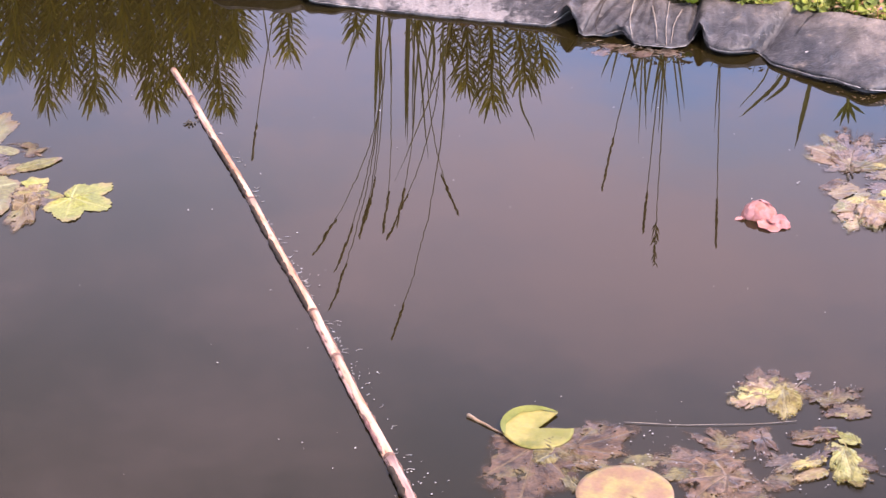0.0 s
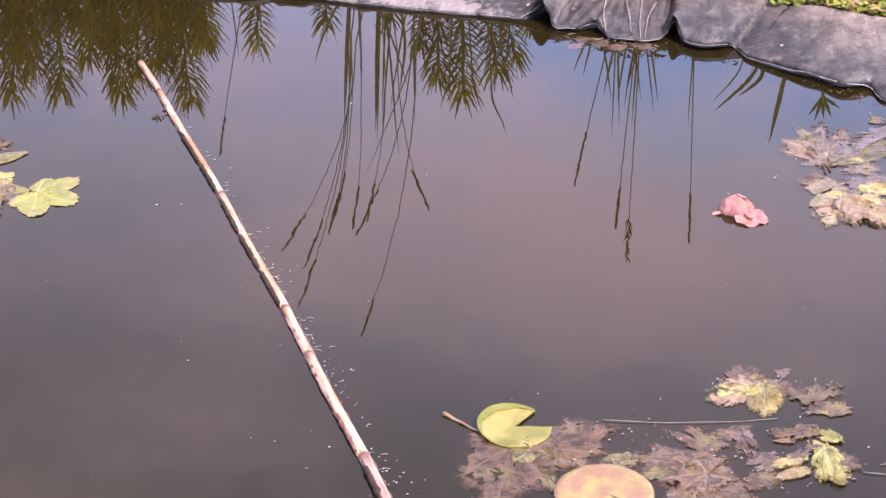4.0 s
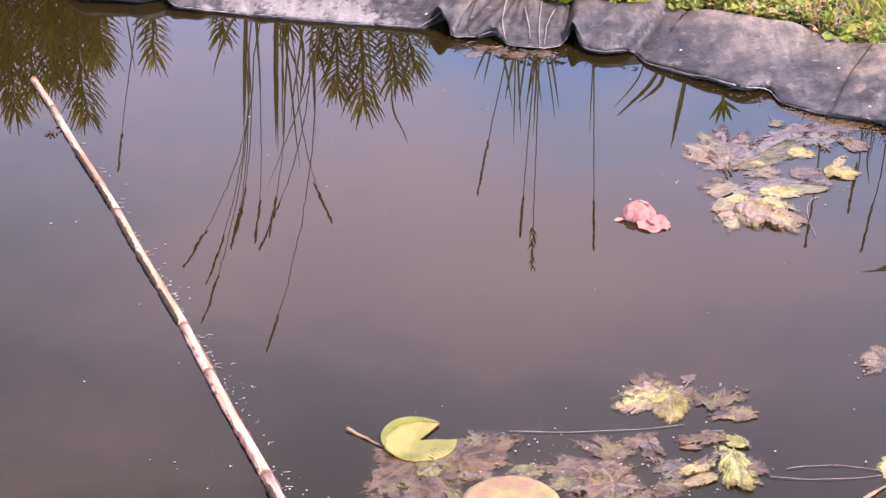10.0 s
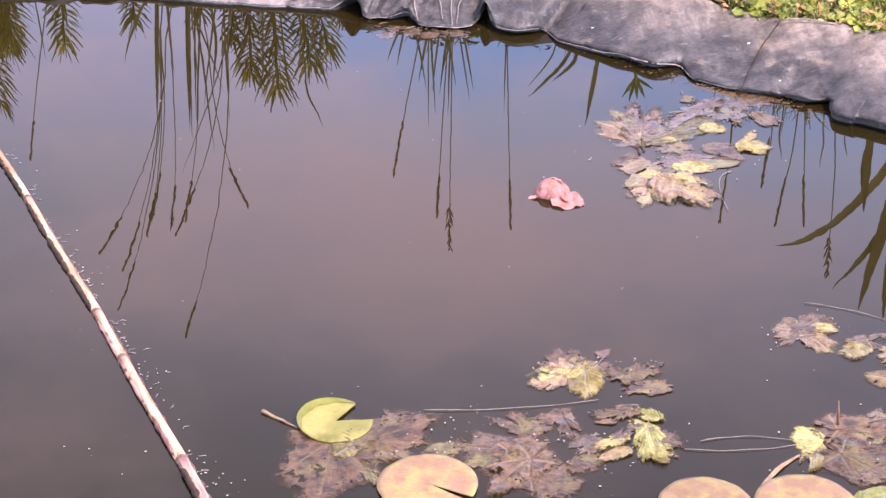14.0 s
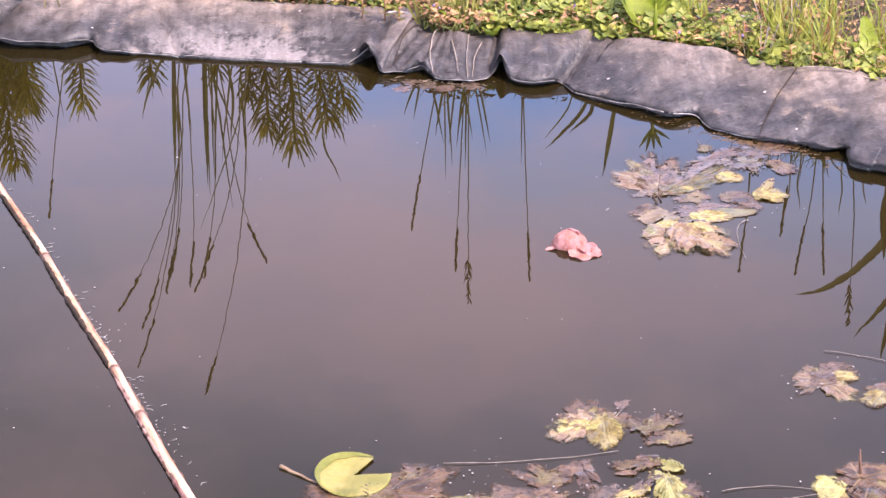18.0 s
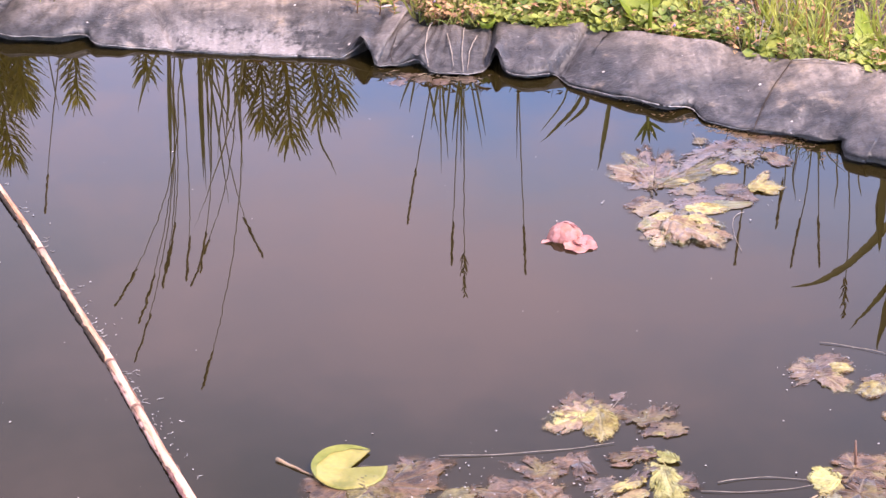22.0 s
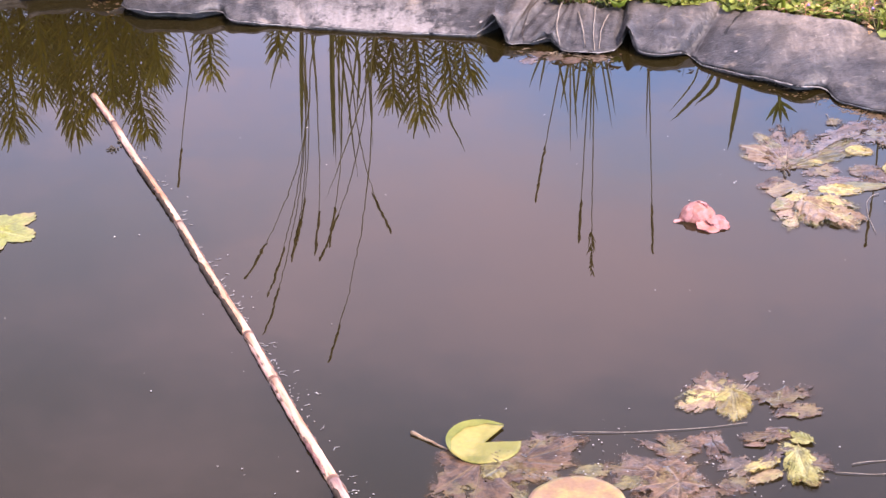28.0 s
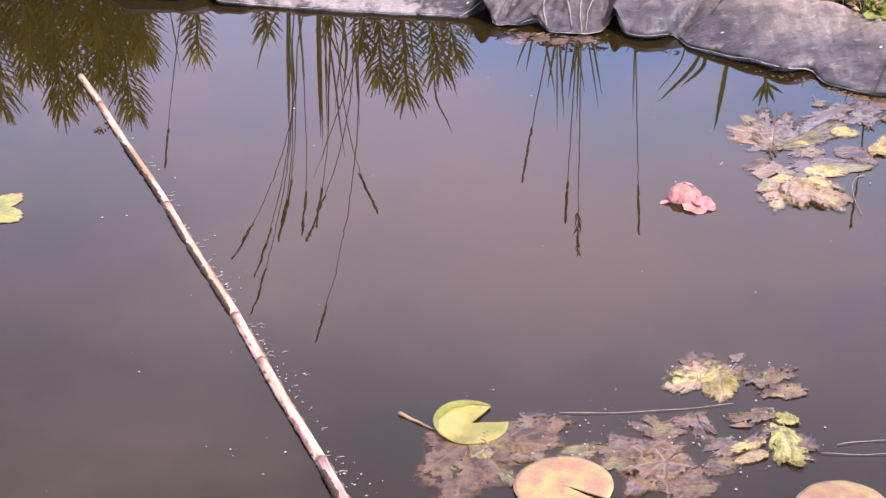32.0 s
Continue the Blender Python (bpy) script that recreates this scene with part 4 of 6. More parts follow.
def floating_leaf(colour, form, x, y, heading, ln, wide, curl, group):
    """A leaf whose stalk meets the blade at x, y and whose tip points by heading; curl tells how far it rises out of the water's film."""
    seed = rnd.uniform(0, 50)
    LAID[group] = LAID.get(group, 0) + 1
    level = 0.0004 + 0.00004 * LAID[group]
    place = "curled on the pond surface" if curl > 0.65 else "soaked, floating flat on the pond"
    leaf = thing("dead_leaf", (x, y, level), f"{LEAF_WORDS[colour]} {FORM_WORDS[form]}, {place}", "leaf", group)
    ribs = [(radians(d), reach) for d, reach in RIBS[form]]
    step = 0.12 if form in ("oval", "lobe") else 0.15
    def pucker(px, py):
        """Height of the quilted tissue between the side veins, and how near a vein lies."""
        u, v = px / ln, py / (ln * wide)
        w, r = math.atan2(v, u), math.hypot(u, v)
        d, at = min((abs((w - a_ + math.pi) % (2 * math.pi) - math.pi), a_) for a_, _ in ribs)
        along, off = r * math.cos(min(d, 1.5)), r * math.sin(min(d, 1.5))
        wave = abs(math.sin(math.pi * (along - 0.75 * off) / step))
        near = max(math.exp(-(off / 0.028) ** 2), (1.0 - wave) ** 3 * 0.75)
        return wave * min(1.0, off / 0.07), near
    def lift(px, py):
        q = (px / ln * 1.6 + seed, py / ln * 1.6, seed)
        quilt, near = pucker(px, py)
        field = noise.noise(q) * 0.9 + 0.4 * noise.noise((q[0] * 2.7, q[1] * 2.7, 9.0)) + 0.5 * curl - 0.30
        up = max(0.0, field)
        return ln * (0.055 * curl * up * min(1.0, up / 0.25) + 0.044 * curl * quilt * min(1.0, up / 0.15) + 0.012 * curl * max(0.0, noise.noise((q[0] * 9, q[1] * 9, 4.0))))
    n, rings = (96 if form == "oval" else 180 if form in ("lobe", "rag") else 150), (0.0, 0.1, 0.22, 0.34, 0.46, 0.57, 0.67, 0.76, 0.84, 0.91, 0.96, 1.0)
    c, s = math.cos(radians(heading)), math.sin(radians(heading))
    turn = lambda px, py, pz: (px * c - py * s, px * s + py * c, pz)
    bend = rnd.uniform(-0.12, 0.12)
    vs, fs, uv = [turn(0, 0, lift(0, 0))], [], [(0.0, 1.0)]
    for k in rings[1:]:
        for i in range(n):
            w = 2 * math.pi * i / n - math.pi
            r = leaf_radius(form, w, seed) * ln * k
            px, py = r * math.cos(w), r * math.sin(w) * wide
            z, near = lift(px, py), pucker(px, py)[1]
            if form in ("lobe", "rag"):                   # crumpled sideways as well
                g = k * k * ln
                fx, fy = px * 55 + seed, py * 55
                px, py = px + g * (0.07 * noise.noise((fx, fy, 1.0)) + 0.05 * noise.noise((fx * 2.6, fy * 2.6, 2.0))), py + g * (0.07 * noise.noise((fx, fy, 6.0)) + 0.05 * noise.noise((fx * 2.6, fy * 2.6, 7.0)))
            vs.append(turn(px, py + bend * px * px / ln, z * (1.0 - 0.5 * max(0.0, k - 0.9) * 10)))
            uv.append((k, near))
    for i in range(n):
        fs.append((0, 1 + i, 1 + (i + 1) % n))
    for k in range(len(rings) - 2):
        for i in range(n):
            p, q = 1 + k * n + i, 1 + k * n + (i + 1) % n
            fs.append((p, p + n, q + n, q))
    me = mesh_of("blade", vs, fs, LEAF[colour])
    flat = np.array(uv, dtype=np.float32)
    corner = np.empty(len(me.loops), dtype=np.int32)
    me.loops.foreach_get("vertex_index", corner)
    me.uv_layers.new(name="UVMap").data.foreach_set("uv", flat[corner].ravel())
    part("blade", me, leaf)
    bits = []
    for w, reach in ribs[:3]:
        pts = [(math.cos(w) * ln * reach * u, math.sin(w) * ln * reach * u * wide) for u in (0.0, 0.2, 0.4, 0.6, 0.8, 1.0)]
        keep = 6 if form != "rag" else 4
        bits.append(tube([turn(px, py + bend * px * px / ln, lift(px, py) + 0.0001) for px, py in pts[:keep]], [ln * k for k in (0.0048, 0.0042, 0.0035, 0.0028, 0.002, 0.001)][:keep], 5))
    if curl > 0.25 and form != "rag":                     # the stub of the stalk
        pts = [turn(-ln * 0.16 * u, ln * 0.03 * math.sin(u * 3 + seed), 0.0006 + lift(0, 0) * (1 - u)) for u in (0.0, 0.5, 1.0)]
        bits.append(tube(pts, [ln * 0.009, ln * 0.008, ln * 0.007], 5))
    part("venation", mesh_of("venation", *merged(bits), VEIN if colour in ("lime", "lemon", "straw", "cream", "pale", "mottled") else VEIN_DARK), leaf)
    return leaf


for cx, cy, sx, sy, count, group in ((0.20, 2.13, 0.12, 0.035, 9, RAFT_B), (0.62, 3.08, 0.06, 0.04, 1, RAFT_A), (-1.06, 3.03, 0.05, 0.06, 3, RAFT_D),
                                     (0.74, 2.13, 0.05, 0.04, 4, RAFT_C), (0.36, 2.36, 0.05, 0.02, 3, RAFT_B), (0.73, 2.44, 0.05, 0.015, 3, RAFT_C), (0.765, 3.262, 0.045, 0.018, 7, RAFT_A)):
    for _ in range(count):
        px, py = cx + rnd.uniform(-1.3, 1.3) * sx, cy + rnd.uniform(-1.3, 1.3) * sy
        if math.hypot(px + 0.035, py - 2.225) < 0.10 or py < 2.09:
            continue
        floating_leaf(rnd.choice(("brown", "mauve", "plum")), "rag", px, py, rnd.uniform(0, 360), rnd.uniform(0.025, 0.05), rnd.uniform(0.6, 1.1), 0.3, group)

floating_leaf("plum", "lobe", 0.540, 3.101, 157, 0.069, 1.00, 0.1, RAFT_A)
floating_leaf("russet", "lobe", 0.535, 3.106, 80, 0.198, 0.53, 0.35, RAFT_A)
floating_leaf("mottled", "lobe", 0.535, 3.126, 129, 0.104, 1.08, 0.45, RAFT_A)
floating_leaf("olive", "oval", 0.528, 3.167, 103, 0.104, 0.59, 0.4, RAFT_A)
floating_leaf("mauve", "lobe", 0.561, 3.128, 40, 0.236, 0.43, 0.2, RAFT_A)
floating_leaf("plum", "rag", 0.649, 3.247, 33, 0.110, 0.30, 0.1, RAFT_A)
floating_leaf("olive", "lobe", 0.546, 3.110, 31, 0.199, 0.43, 0.35, RAFT_A)
floating_leaf("straw", "oval", 0.658, 3.170, -21, 0.050, 1.54, 0.9, RAFT_A)
floating_leaf("straw", "oval", 0.560, 3.109, 15, 0.055, 1.19, 0.6, RAFT_A)
floating_leaf("mauve", "rag", 0.587, 3.086, -142, 0.041, 0.57, 0.3, RAFT_A)
floating_leaf("russet", "rag", 0.593, 3.081, -31, 0.057, 0.82, 0.35, RAFT_A)
floating_leaf("plum", "rag", 0.590, 3.038, 5, 0.088, 0.30, 0.1, RAFT_A)
floating_leaf("russet", "oval", 0.648, 3.079, -4, 0.059, 1.57, 0.6, RAFT_A)
floating_leaf("russet", "rag", 0.690, 3.065, -72, 0.062, 0.57, 0.4, RAFT_A)
floating_leaf("straw", "lobe", 0.707, 3.079, -6, 0.058, 1.41, 0.8, RAFT_A)
floating_leaf("cream", "oval", 0.728, 3.100, 58, 0.063, 0.62, 0.6, RAFT_A)
floating_leaf("cream", "rag", 0.532, 3.016, -172, 0.067, 0.79, 0.4, RAFT_A)
floating_leaf("brown", "rag", 0.489, 3.034, 37, 0.051, 0.45, 0.4, RAFT_A)
floating_leaf("mauve", "rag", 0.582, 2.996, -149, 0.068, 0.72, 0.3, RAFT_A)
floating_leaf("plum", "rag", 0.578, 3.015, 151, 0.037, 0.73, 0.2, RAFT_A)
floating_leaf("straw", "oval", 0.580, 3.004, -4, 0.073, 1.10, 0.8, RAFT_A)
floating_leaf("pale", "oval", 0.622, 3.013, 4, 0.081, 0.74, 0.6, RAFT_A)
floating_leaf("plum", "rag", 0.533, 2.969, -160, 0.066, 0.45, 0.1, RAFT_A)
floating_leaf("mottled", "lobe", 0.546, 2.986, -110, 0.137, 0.81, 0.5, RAFT_A)
floating_leaf("pale", "oval", 0.534, 2.974, -134, 0.069, 1.00, 0.6, RAFT_A)
floating_leaf("mottled", "lobe", 0.546, 2.959, -56, 0.132, 1.14, 0.85, RAFT_A)
floating_leaf("straw", "oval", 0.544, 2.950, -1, 0.052, 1.85, 0.8, RAFT_A)
floating_leaf("mauve", "rag", 0.717, 3.223, -17, 0.058, 0.98, 0.2, RAFT_A)
floating_leaf("russet", "lobe", 0.771, 3.223, -68, 0.073, 0.84, 0.4, RAFT_A)
floating_leaf("plum", "rag", 0.740, 3.263, -56, 0.048, 0.64, 0.1, RAFT_A)
floating_leaf("brown", "rag", 0.650, 3.300, -28, 0.030, 1.03, 0.4, RAFT_A)
floating_leaf("brown", "five", -0.038, 2.183, -95, 0.163, 0.63, 0.3, RAFT_B)
floating_leaf("olive", "five", -0.009, 2.169, -24, 0.095, 0.61, 0.6, RAFT_B)
floating_leaf("olive", "rag", -0.003, 2.143, -75, 0.086, 0.45, 0.4, RAFT_B)
floating_leaf("brown", "five", 0.014, 2.181, 20, 0.121, 0.57, 0.3, RAFT_B)
floating_leaf("plum", "rag", 0.051, 2.225, 135, 0.041, 0.60, 0.2, RAFT_B)
floating_leaf("russet", "rag", 0.242, 2.189, 156, 0.070, 0.68, 0.3, RAFT_B)
floating_leaf("brown", "rag", 0.229, 2.192, 37, 0.063, 0.70, 0.3, RAFT_B)
floating_leaf("russet", "five", 0.207, 2.138, 162, 0.096, 0.58, 0.3, RAFT_B)
floating_leaf("olive", "rag", 0.123, 2.150, -163, 0.040, 0.74, 0.3, RAFT_B)
floating_leaf("brown", "five", 0.204, 2.141, 11, 0.081, 0.46, 0.2, RAFT_B)
floating_leaf("brown", "rag", 0.268, 2.214, 32, 0.048, 0.47, 0.3, RAFT_B)
floating_leaf("plum", "five", 0.291, 2.216, -83, 0.078, 0.33, 0.5, RAFT_B)
floating_leaf("russet", "five", 0.235, 2.117, -135, 0.105, 0.55, 0.7, RAFT_B)
floating_leaf("russet", "five", 0.230, 2.075, 12, 0.080, 0.89, 0.5, RAFT_B)
floating_leaf("brown", "rag", 0.274, 2.060, -131, 0.065, 0.60, 0.3, RAFT_B)
floating_leaf("olive", "rag", 0.178, 2.120, -173, 0.048, 0.47, 0.3, RAFT_B)
floating_leaf("plum", "rag", 0.206, 2.147, -161, 0.055, 0.64, 0.1, RAFT_B)
floating_leaf("brown", "rag", 0.317, 2.351, 162, 0.057, 1.29, 0.3, RAFT_B)
floating_leaf("russet", "rag", 0.344, 2.351, -25, 0.029, 0.72, 0.35, RAFT_B)
floating_leaf("mottled", "lobe", 0.312, 2.339, -146, 0.072, 0.94, 0.7, RAFT_B)
floating_leaf("mottled", "lobe", 0.314, 2.332, 132, 0.051, 1.37, 0.6, RAFT_B)
floating_leaf("straw", "lobe", 0.317, 2.338, 66, 0.046, 1.01, 0.6, RAFT_B)
floating_leaf("lemon", "lobe", 0.306, 2.324, 32, 0.046, 1.04, 0.9, RAFT_B)
floating_leaf("straw", "lobe", 0.336, 2.343, -92, 0.082, 0.91, 0.9, RAFT_B)
floating_leaf("brown", "rag", 0.400, 2.316, 138, 0.047, 0.52, 0.3, RAFT_B)
floating_leaf("brown", "rag", 0.400, 2.313, 30, 0.068, 0.54, 0.4, RAFT_B)
floating_leaf("russet", "rag", 0.436, 2.287, -163, 0.063, 0.50, 0.4, RAFT_B)
floating_leaf("straw", "oval", 0.421, 2.275, -174, 0.019, 1.33, 0.5, RAFT_B)
floating_leaf("brown", "rag", 0.380, 2.225, -166, 0.068, 0.47, 0.3, RAFT_B)
floating_leaf("russet", "oval", 0.362, 2.200, -178, 0.032, 0.72, 0.5, RAFT_B)
floating_leaf("lemon", "lobe", 0.427, 2.202, 140, 0.056, 0.67, 0.9, RAFT_B)
floating_leaf("straw", "lobe", 0.399, 2.196, -162, 0.021, 1.31, 0.7, RAFT_B)
floating_leaf("lemon", "lobe", 0.407, 2.187, -92, 0.106, 0.60, 1.0, RAFT_B)
floating_leaf("cream", "oval", 0.399, 2.186, -164, 0.026, 1.03, 0.6, RAFT_B)
floating_leaf("straw", "oval", 0.371, 2.160, -150, 0.061, 0.81, 0.8, RAFT_B)
floating_leaf("cream", "oval", 0.372, 2.129, -157, 0.056, 0.82, 0.6, RAFT_B)
floating_leaf("brown", "rag", 0.411, 2.149, -20, 0.047, 1.07, 0.4, RAFT_B)
floating_leaf("cream", "rag", 0.406, 2.117, -19, 0.038, 0.66, 0.4, RAFT_B)
floating_leaf("plum", "rag", 0.362, 2.163, 40, 0.048, 0.31, 0.2, RAFT_B)
floating_leaf("plum", "rag", 0.685, 2.438, 162, 0.048, 0.90, 0.2, RAFT_C)
floating_leaf("mottled", "lobe", 0.684, 2.425, 158, 0.048, 1.70, 0.5, RAFT_C)
floating_leaf("russet", "rag", 0.681, 2.422, -144, 0.064, 0.35, 0.5, RAFT_C)
floating_leaf("brown", "rag", 0.694, 2.455, 13, 0.044, 0.66, 0.4, RAFT_C)
floating_leaf("mottled", "lobe", 0.684, 2.418, -56, 0.064, 0.97, 0.5, RAFT_C)
floating_leaf("russet", "rag", 0.689, 2.425, 19, 0.048, 0.77, 0.4, RAFT_C)
floating_leaf("straw", "oval", 0.702, 2.433, -1, 0.038, 1.57, 0.9, RAFT_C)
floating_leaf("russet", "rag", 0.771, 2.387, -148, 0.048, 0.78, 0.4, RAFT_C)
floating_leaf("straw", "lobe", 0.770, 2.387, -129, 0.065, 0.85, 0.8, RAFT_C)
floating_leaf("plum", "rag", 0.684, 2.441, 28, 0.059, 0.48, 0.2, RAFT_C)
floating_leaf("plum", "oval", 0.760, 2.397, 8, 0.068, 0.64, 0.2, RAFT_C)
floating_leaf("cream", "rag", 0.821, 2.355, -154, 0.059, 0.72, 0.5, RAFT_C)
floating_leaf("cream", "oval", 0.801, 2.275, 159, 0.061, 1.48, 0.7, RAFT_C)
floating_leaf("lemon", "lobe", 0.644, 2.136, 166, 0.045, 1.82, 0.9, RAFT_C)
floating_leaf("straw", "lobe", 0.636, 2.128, -112, 0.075, 0.59, 0.7, RAFT_C)
floating_leaf("brown", "rag", 0.690, 2.122, 142, 0.053, 0.41, 0.4, RAFT_C)
floating_leaf("brown", "five", 0.673, 2.159, -15, 0.110, 0.59, 0.3, RAFT_C)
floating_leaf("brown", "five", 0.662, 2.099, -41, 0.099, 0.75, 0.4, RAFT_C)
floating_leaf("brown", "rag", 0.675, 2.106, -121, 0.060, 0.42, 0.3, RAFT_C)
floating_leaf("lime", "oval", 0.662, 1.992, 20, 0.066, 0.96, 0.6, RAFT_C)
floating_leaf("russet", "rag", 0.689, 2.043, 23, 0.057, 0.44, 0.4, RAFT_C)
floating_leaf("pale", "five", -1.149, 3.220, 85, 0.134, 0.51, 0.6, RAFT_D)
floating_leaf("cream", "oval", -1.153, 3.223, 114, 0.099, 0.76, 0.9, RAFT_D)
floating_leaf("plum", "five", -1.154, 3.220, 156, 0.098, 0.71, 0.3, RAFT_D)
floating_leaf("plum", "five", -1.096, 3.134, -155, 0.097, 0.79, 0.1, RAFT_D)
floating_leaf("pale", "oval", -1.064, 3.156, 143, 0.057, 0.94, 0.2, RAFT_D)
floating_leaf("brown", "oval", -1.032, 3.188, 160, 0.061, 0.82, 0.5, RAFT_D)
floating_leaf("brown", "rag", -1.034, 3.162, 22, 0.046, 0.83, 0.6, RAFT_D)
floating_leaf("pale", "oval", -1.036, 3.087, 33, 0.088, 0.76, 0.5, RAFT_D)
floating_leaf("cream", "oval", -1.035, 3.097, -143, 0.059, 1.30, 0.7, RAFT_D)
floating_leaf("straw", "five", -1.183, 3.091, -37, 0.069, 0.56, 0.8, RAFT_D)
floating_leaf("pale", "five", -1.079, 3.003, -89, 0.168, 0.53, 0.4, RAFT_D)
floating_leaf("brown", "oval", -1.079, 3.013, -115, 0.069, 0.76, 0.6, RAFT_D)
floating_leaf("lime", "five", -0.979, 3.026, -178, 0.042, 0.83, 0.6, RAFT_D)
floating_leaf("cream", "five", -0.975, 2.993, -152, 0.059, 0.81, 0.7, RAFT_D)
floating_leaf("lime", "oval", -0.979, 2.993, -27, 0.066, 0.81, 0.8, RAFT_D)
floating_leaf("mauve", "rag", -0.968, 2.975, -56, 0.065, 0.45, 0.4, RAFT_D)
floating_leaf("cream", "five", -0.986, 2.937, -83, 0.118, 0.34, 0.7, RAFT_D)
floating_leaf("lime", "maple", -0.906, 2.963, -20, 0.088, 1.10, 0.7, RAFT_D)
floating_leaf("plum", "rag", 0.074, 3.668, 34, 0.039, 0.70, 0.1, RAFT_E)
floating_leaf("mauve", "rag", 0.127, 3.681, 24, 0.037, 0.70, 0.1, RAFT_E)
floating_leaf("plum", "rag", 0.162, 3.659, 34, 0.039, 0.70, 0.1, RAFT_E)
floating_leaf("mauve", "rag", 0.217, 3.678, -43, 0.042, 0.70, 0.1, RAFT_E)
floating_leaf("plum", "rag", 0.094, 3.704, 15, 0.035, 0.70, 0.1, RAFT_E)


# ---------------------------------------------------------------- lily pads
def lily_pad(colour, x, y, r, notch, group):
    words = {"green": "yellow-green water lily pad with an upturned rim", "pink": "pinkish faded water lily pad lying on the pond"}[colour]
    pad = thing("lily_pad", (x, y, 0.004), words, "lily pad", group)
    n, rings = 72, (0.0, 0.15, 0.35, 0.55, 0.75, 0.9, 1.0)
    seed = rnd.uniform(0, 30)
    half = radians(27 if colour == "green" else rnd.uniform(1.5, 6.0))
    vs, fs = [], []
    for k in rings:
        for i in range(n + 1):
            w = half + (2 * math.pi - 2 * half) * i / n
            rr = r * k * (1.0 + 0.02 * noise.noise((math.cos(w) * 2, math.sin(w) * 2, seed)))
            if colour == "green":
                rr *= 1.0 - 0.03 * math.cos(w) * max(0.0, math.sin(w)) + 0.06 * math.cos(w) * max(0.0, -math.sin(w)) + (0.012 * noise.noise((w * 30, seed, 1.0)) if w > math.pi else 0.0)
            px, py = rr * math.cos(w + radians(notch)), rr * math.sin(w + radians(notch))
            z = 0.0012 * noise.noise((px * 60, py * 60, seed))
            if colour == "green":
                back = max(0.0, math.sin(w - 0.55)) 
                z += 0.011 * back * max(0.0, k - 0.35) ** 1.4
            vs.append((px, py, z))
    m = n + 1
    for k in range(len(rings) - 1):
        for i in range(n):
            fs.append((k * m + i, (k + 1) * m + i, (k + 1) * m + i + 1, k * m + i + 1))
    top = len(vs)
    vs += [(a, b, c - 0.0014) for a, b, c in vs]
    fs += [tuple(i + top for i in f[::-1]) for f in fs]
    last = (len(rings) - 1) * m
    for i in range(n):
        fs.append((last + i, last + top + i, last + top + i + 1, last + i + 1))
    part("pad", mesh_of("pad", vs, fs, PAD_GREEN if colour == "green" else PAD_PINK), pad)
    if colour == "green":
        inner = [q for q in range(m) if 48 < math.degrees(half + (2 * math.pi - 2 * half) * q / n) + notch < 212]
        band = []
        for ring, up in ((0.76, 0.0006), (0.90, 0.0012), (1.005, 0.0012)):
            for j, q in enumerate(inner):
                f = math.sin(math.pi * j / (len(inner) - 1)) ** 0.6 * (1.0 + 0.35 * noise.noise((j * 0.22, seed, 4.0)))
                k = 1.005 - (1.005 - ring) * f
                a = vs[(len(rings) - 1) * m + q]
                z = 0.011 * max(0.0, math.sin(half + (2 * math.pi - 2 * half) * q / n - 0.55)) * max(0.0, k - 0.35) ** 1.4
                band.append((a[0] * k, a[1] * k, z + up + 0.001))
        w = len(inner)
        part("rim", mesh_of("rim", band, [(r * w + q, (r + 1) * w + q, (r + 1) * w + q + 1, r * w + q + 1) for r in (0, 1) for q in range(w - 1)], PAD_RIM), pad, "darker green turned-up rim")
    return pad


lily_pad("green", -0.035, 2.225, 0.053, 28, "lily pads")
lily_pad("pink", 0.089, 2.067, 0.068, -35, "lily pads")
lily_pad("pink", 0.455, 1.994, 0.063, 200, "lily pads")
lily_pad("pink", 0.587, 1.986, 0.068, 285, "lily pads")


# ---------------------------------------------------------------- rose bloom
ROSE_AT = (0.357, 2.906)


def draped_petal(az, el, half, layer, seed):
    """A limp petal that lies over the slumped heart of the bloom, its rim lifted and wavy."""
    vs, fs, a, b = [], [], 9, 26
    c = Vector((math.cos(az) * math.cos(el), math.sin(az) * math.cos(el), math.sin(el)))
    e1 = Vector((-math.sin(az), math.cos(az), 0))
    e2 = c.cross(e1)
    for i in range(a + 1):
        k = i / a
        for j in range(b):
            w = 2 * math.pi * j / b
            reach = half * k * (1.0 + 0.30 * noise.noise((math.cos(w) * 1.4 + seed, math.sin(w) * 1.4, seed)) + 0.10 * noise.noise((w * 3.0, seed, 6.0)))
            d = (c + (e1 * math.cos(w) + e2 * math.sin(w) * 0.85) * math.tan(min(reach, 1.25))).normalized()
            r = 1.0 + 0.045 * layer + 0.06 * max(0.0, k - 0.6) ** 2 * (1.0 + 1.5 * noise.noise((w * 1.3, seed, 3.0))) + 0.09 * noise.noise((d.x * 2.6 + seed, d.y * 2.6, d.z * 2.6)) + 0.035 * noise.noise((d.x * 6 + seed, d.y * 6, d.z * 6))
            vs.append((d.x * 0.029 * r, d.y * 0.024 * r, max(d.z * 0.029 * r, -0.004)))
    for i in range(a):
        for j in range(b):
            q = (j + 1) % b
            fs.append((i * b + j, i * b + q, (i + 1) * b + q, (i + 1) * b + j))
    return mesh_of("petal", vs, fs, PETAL)


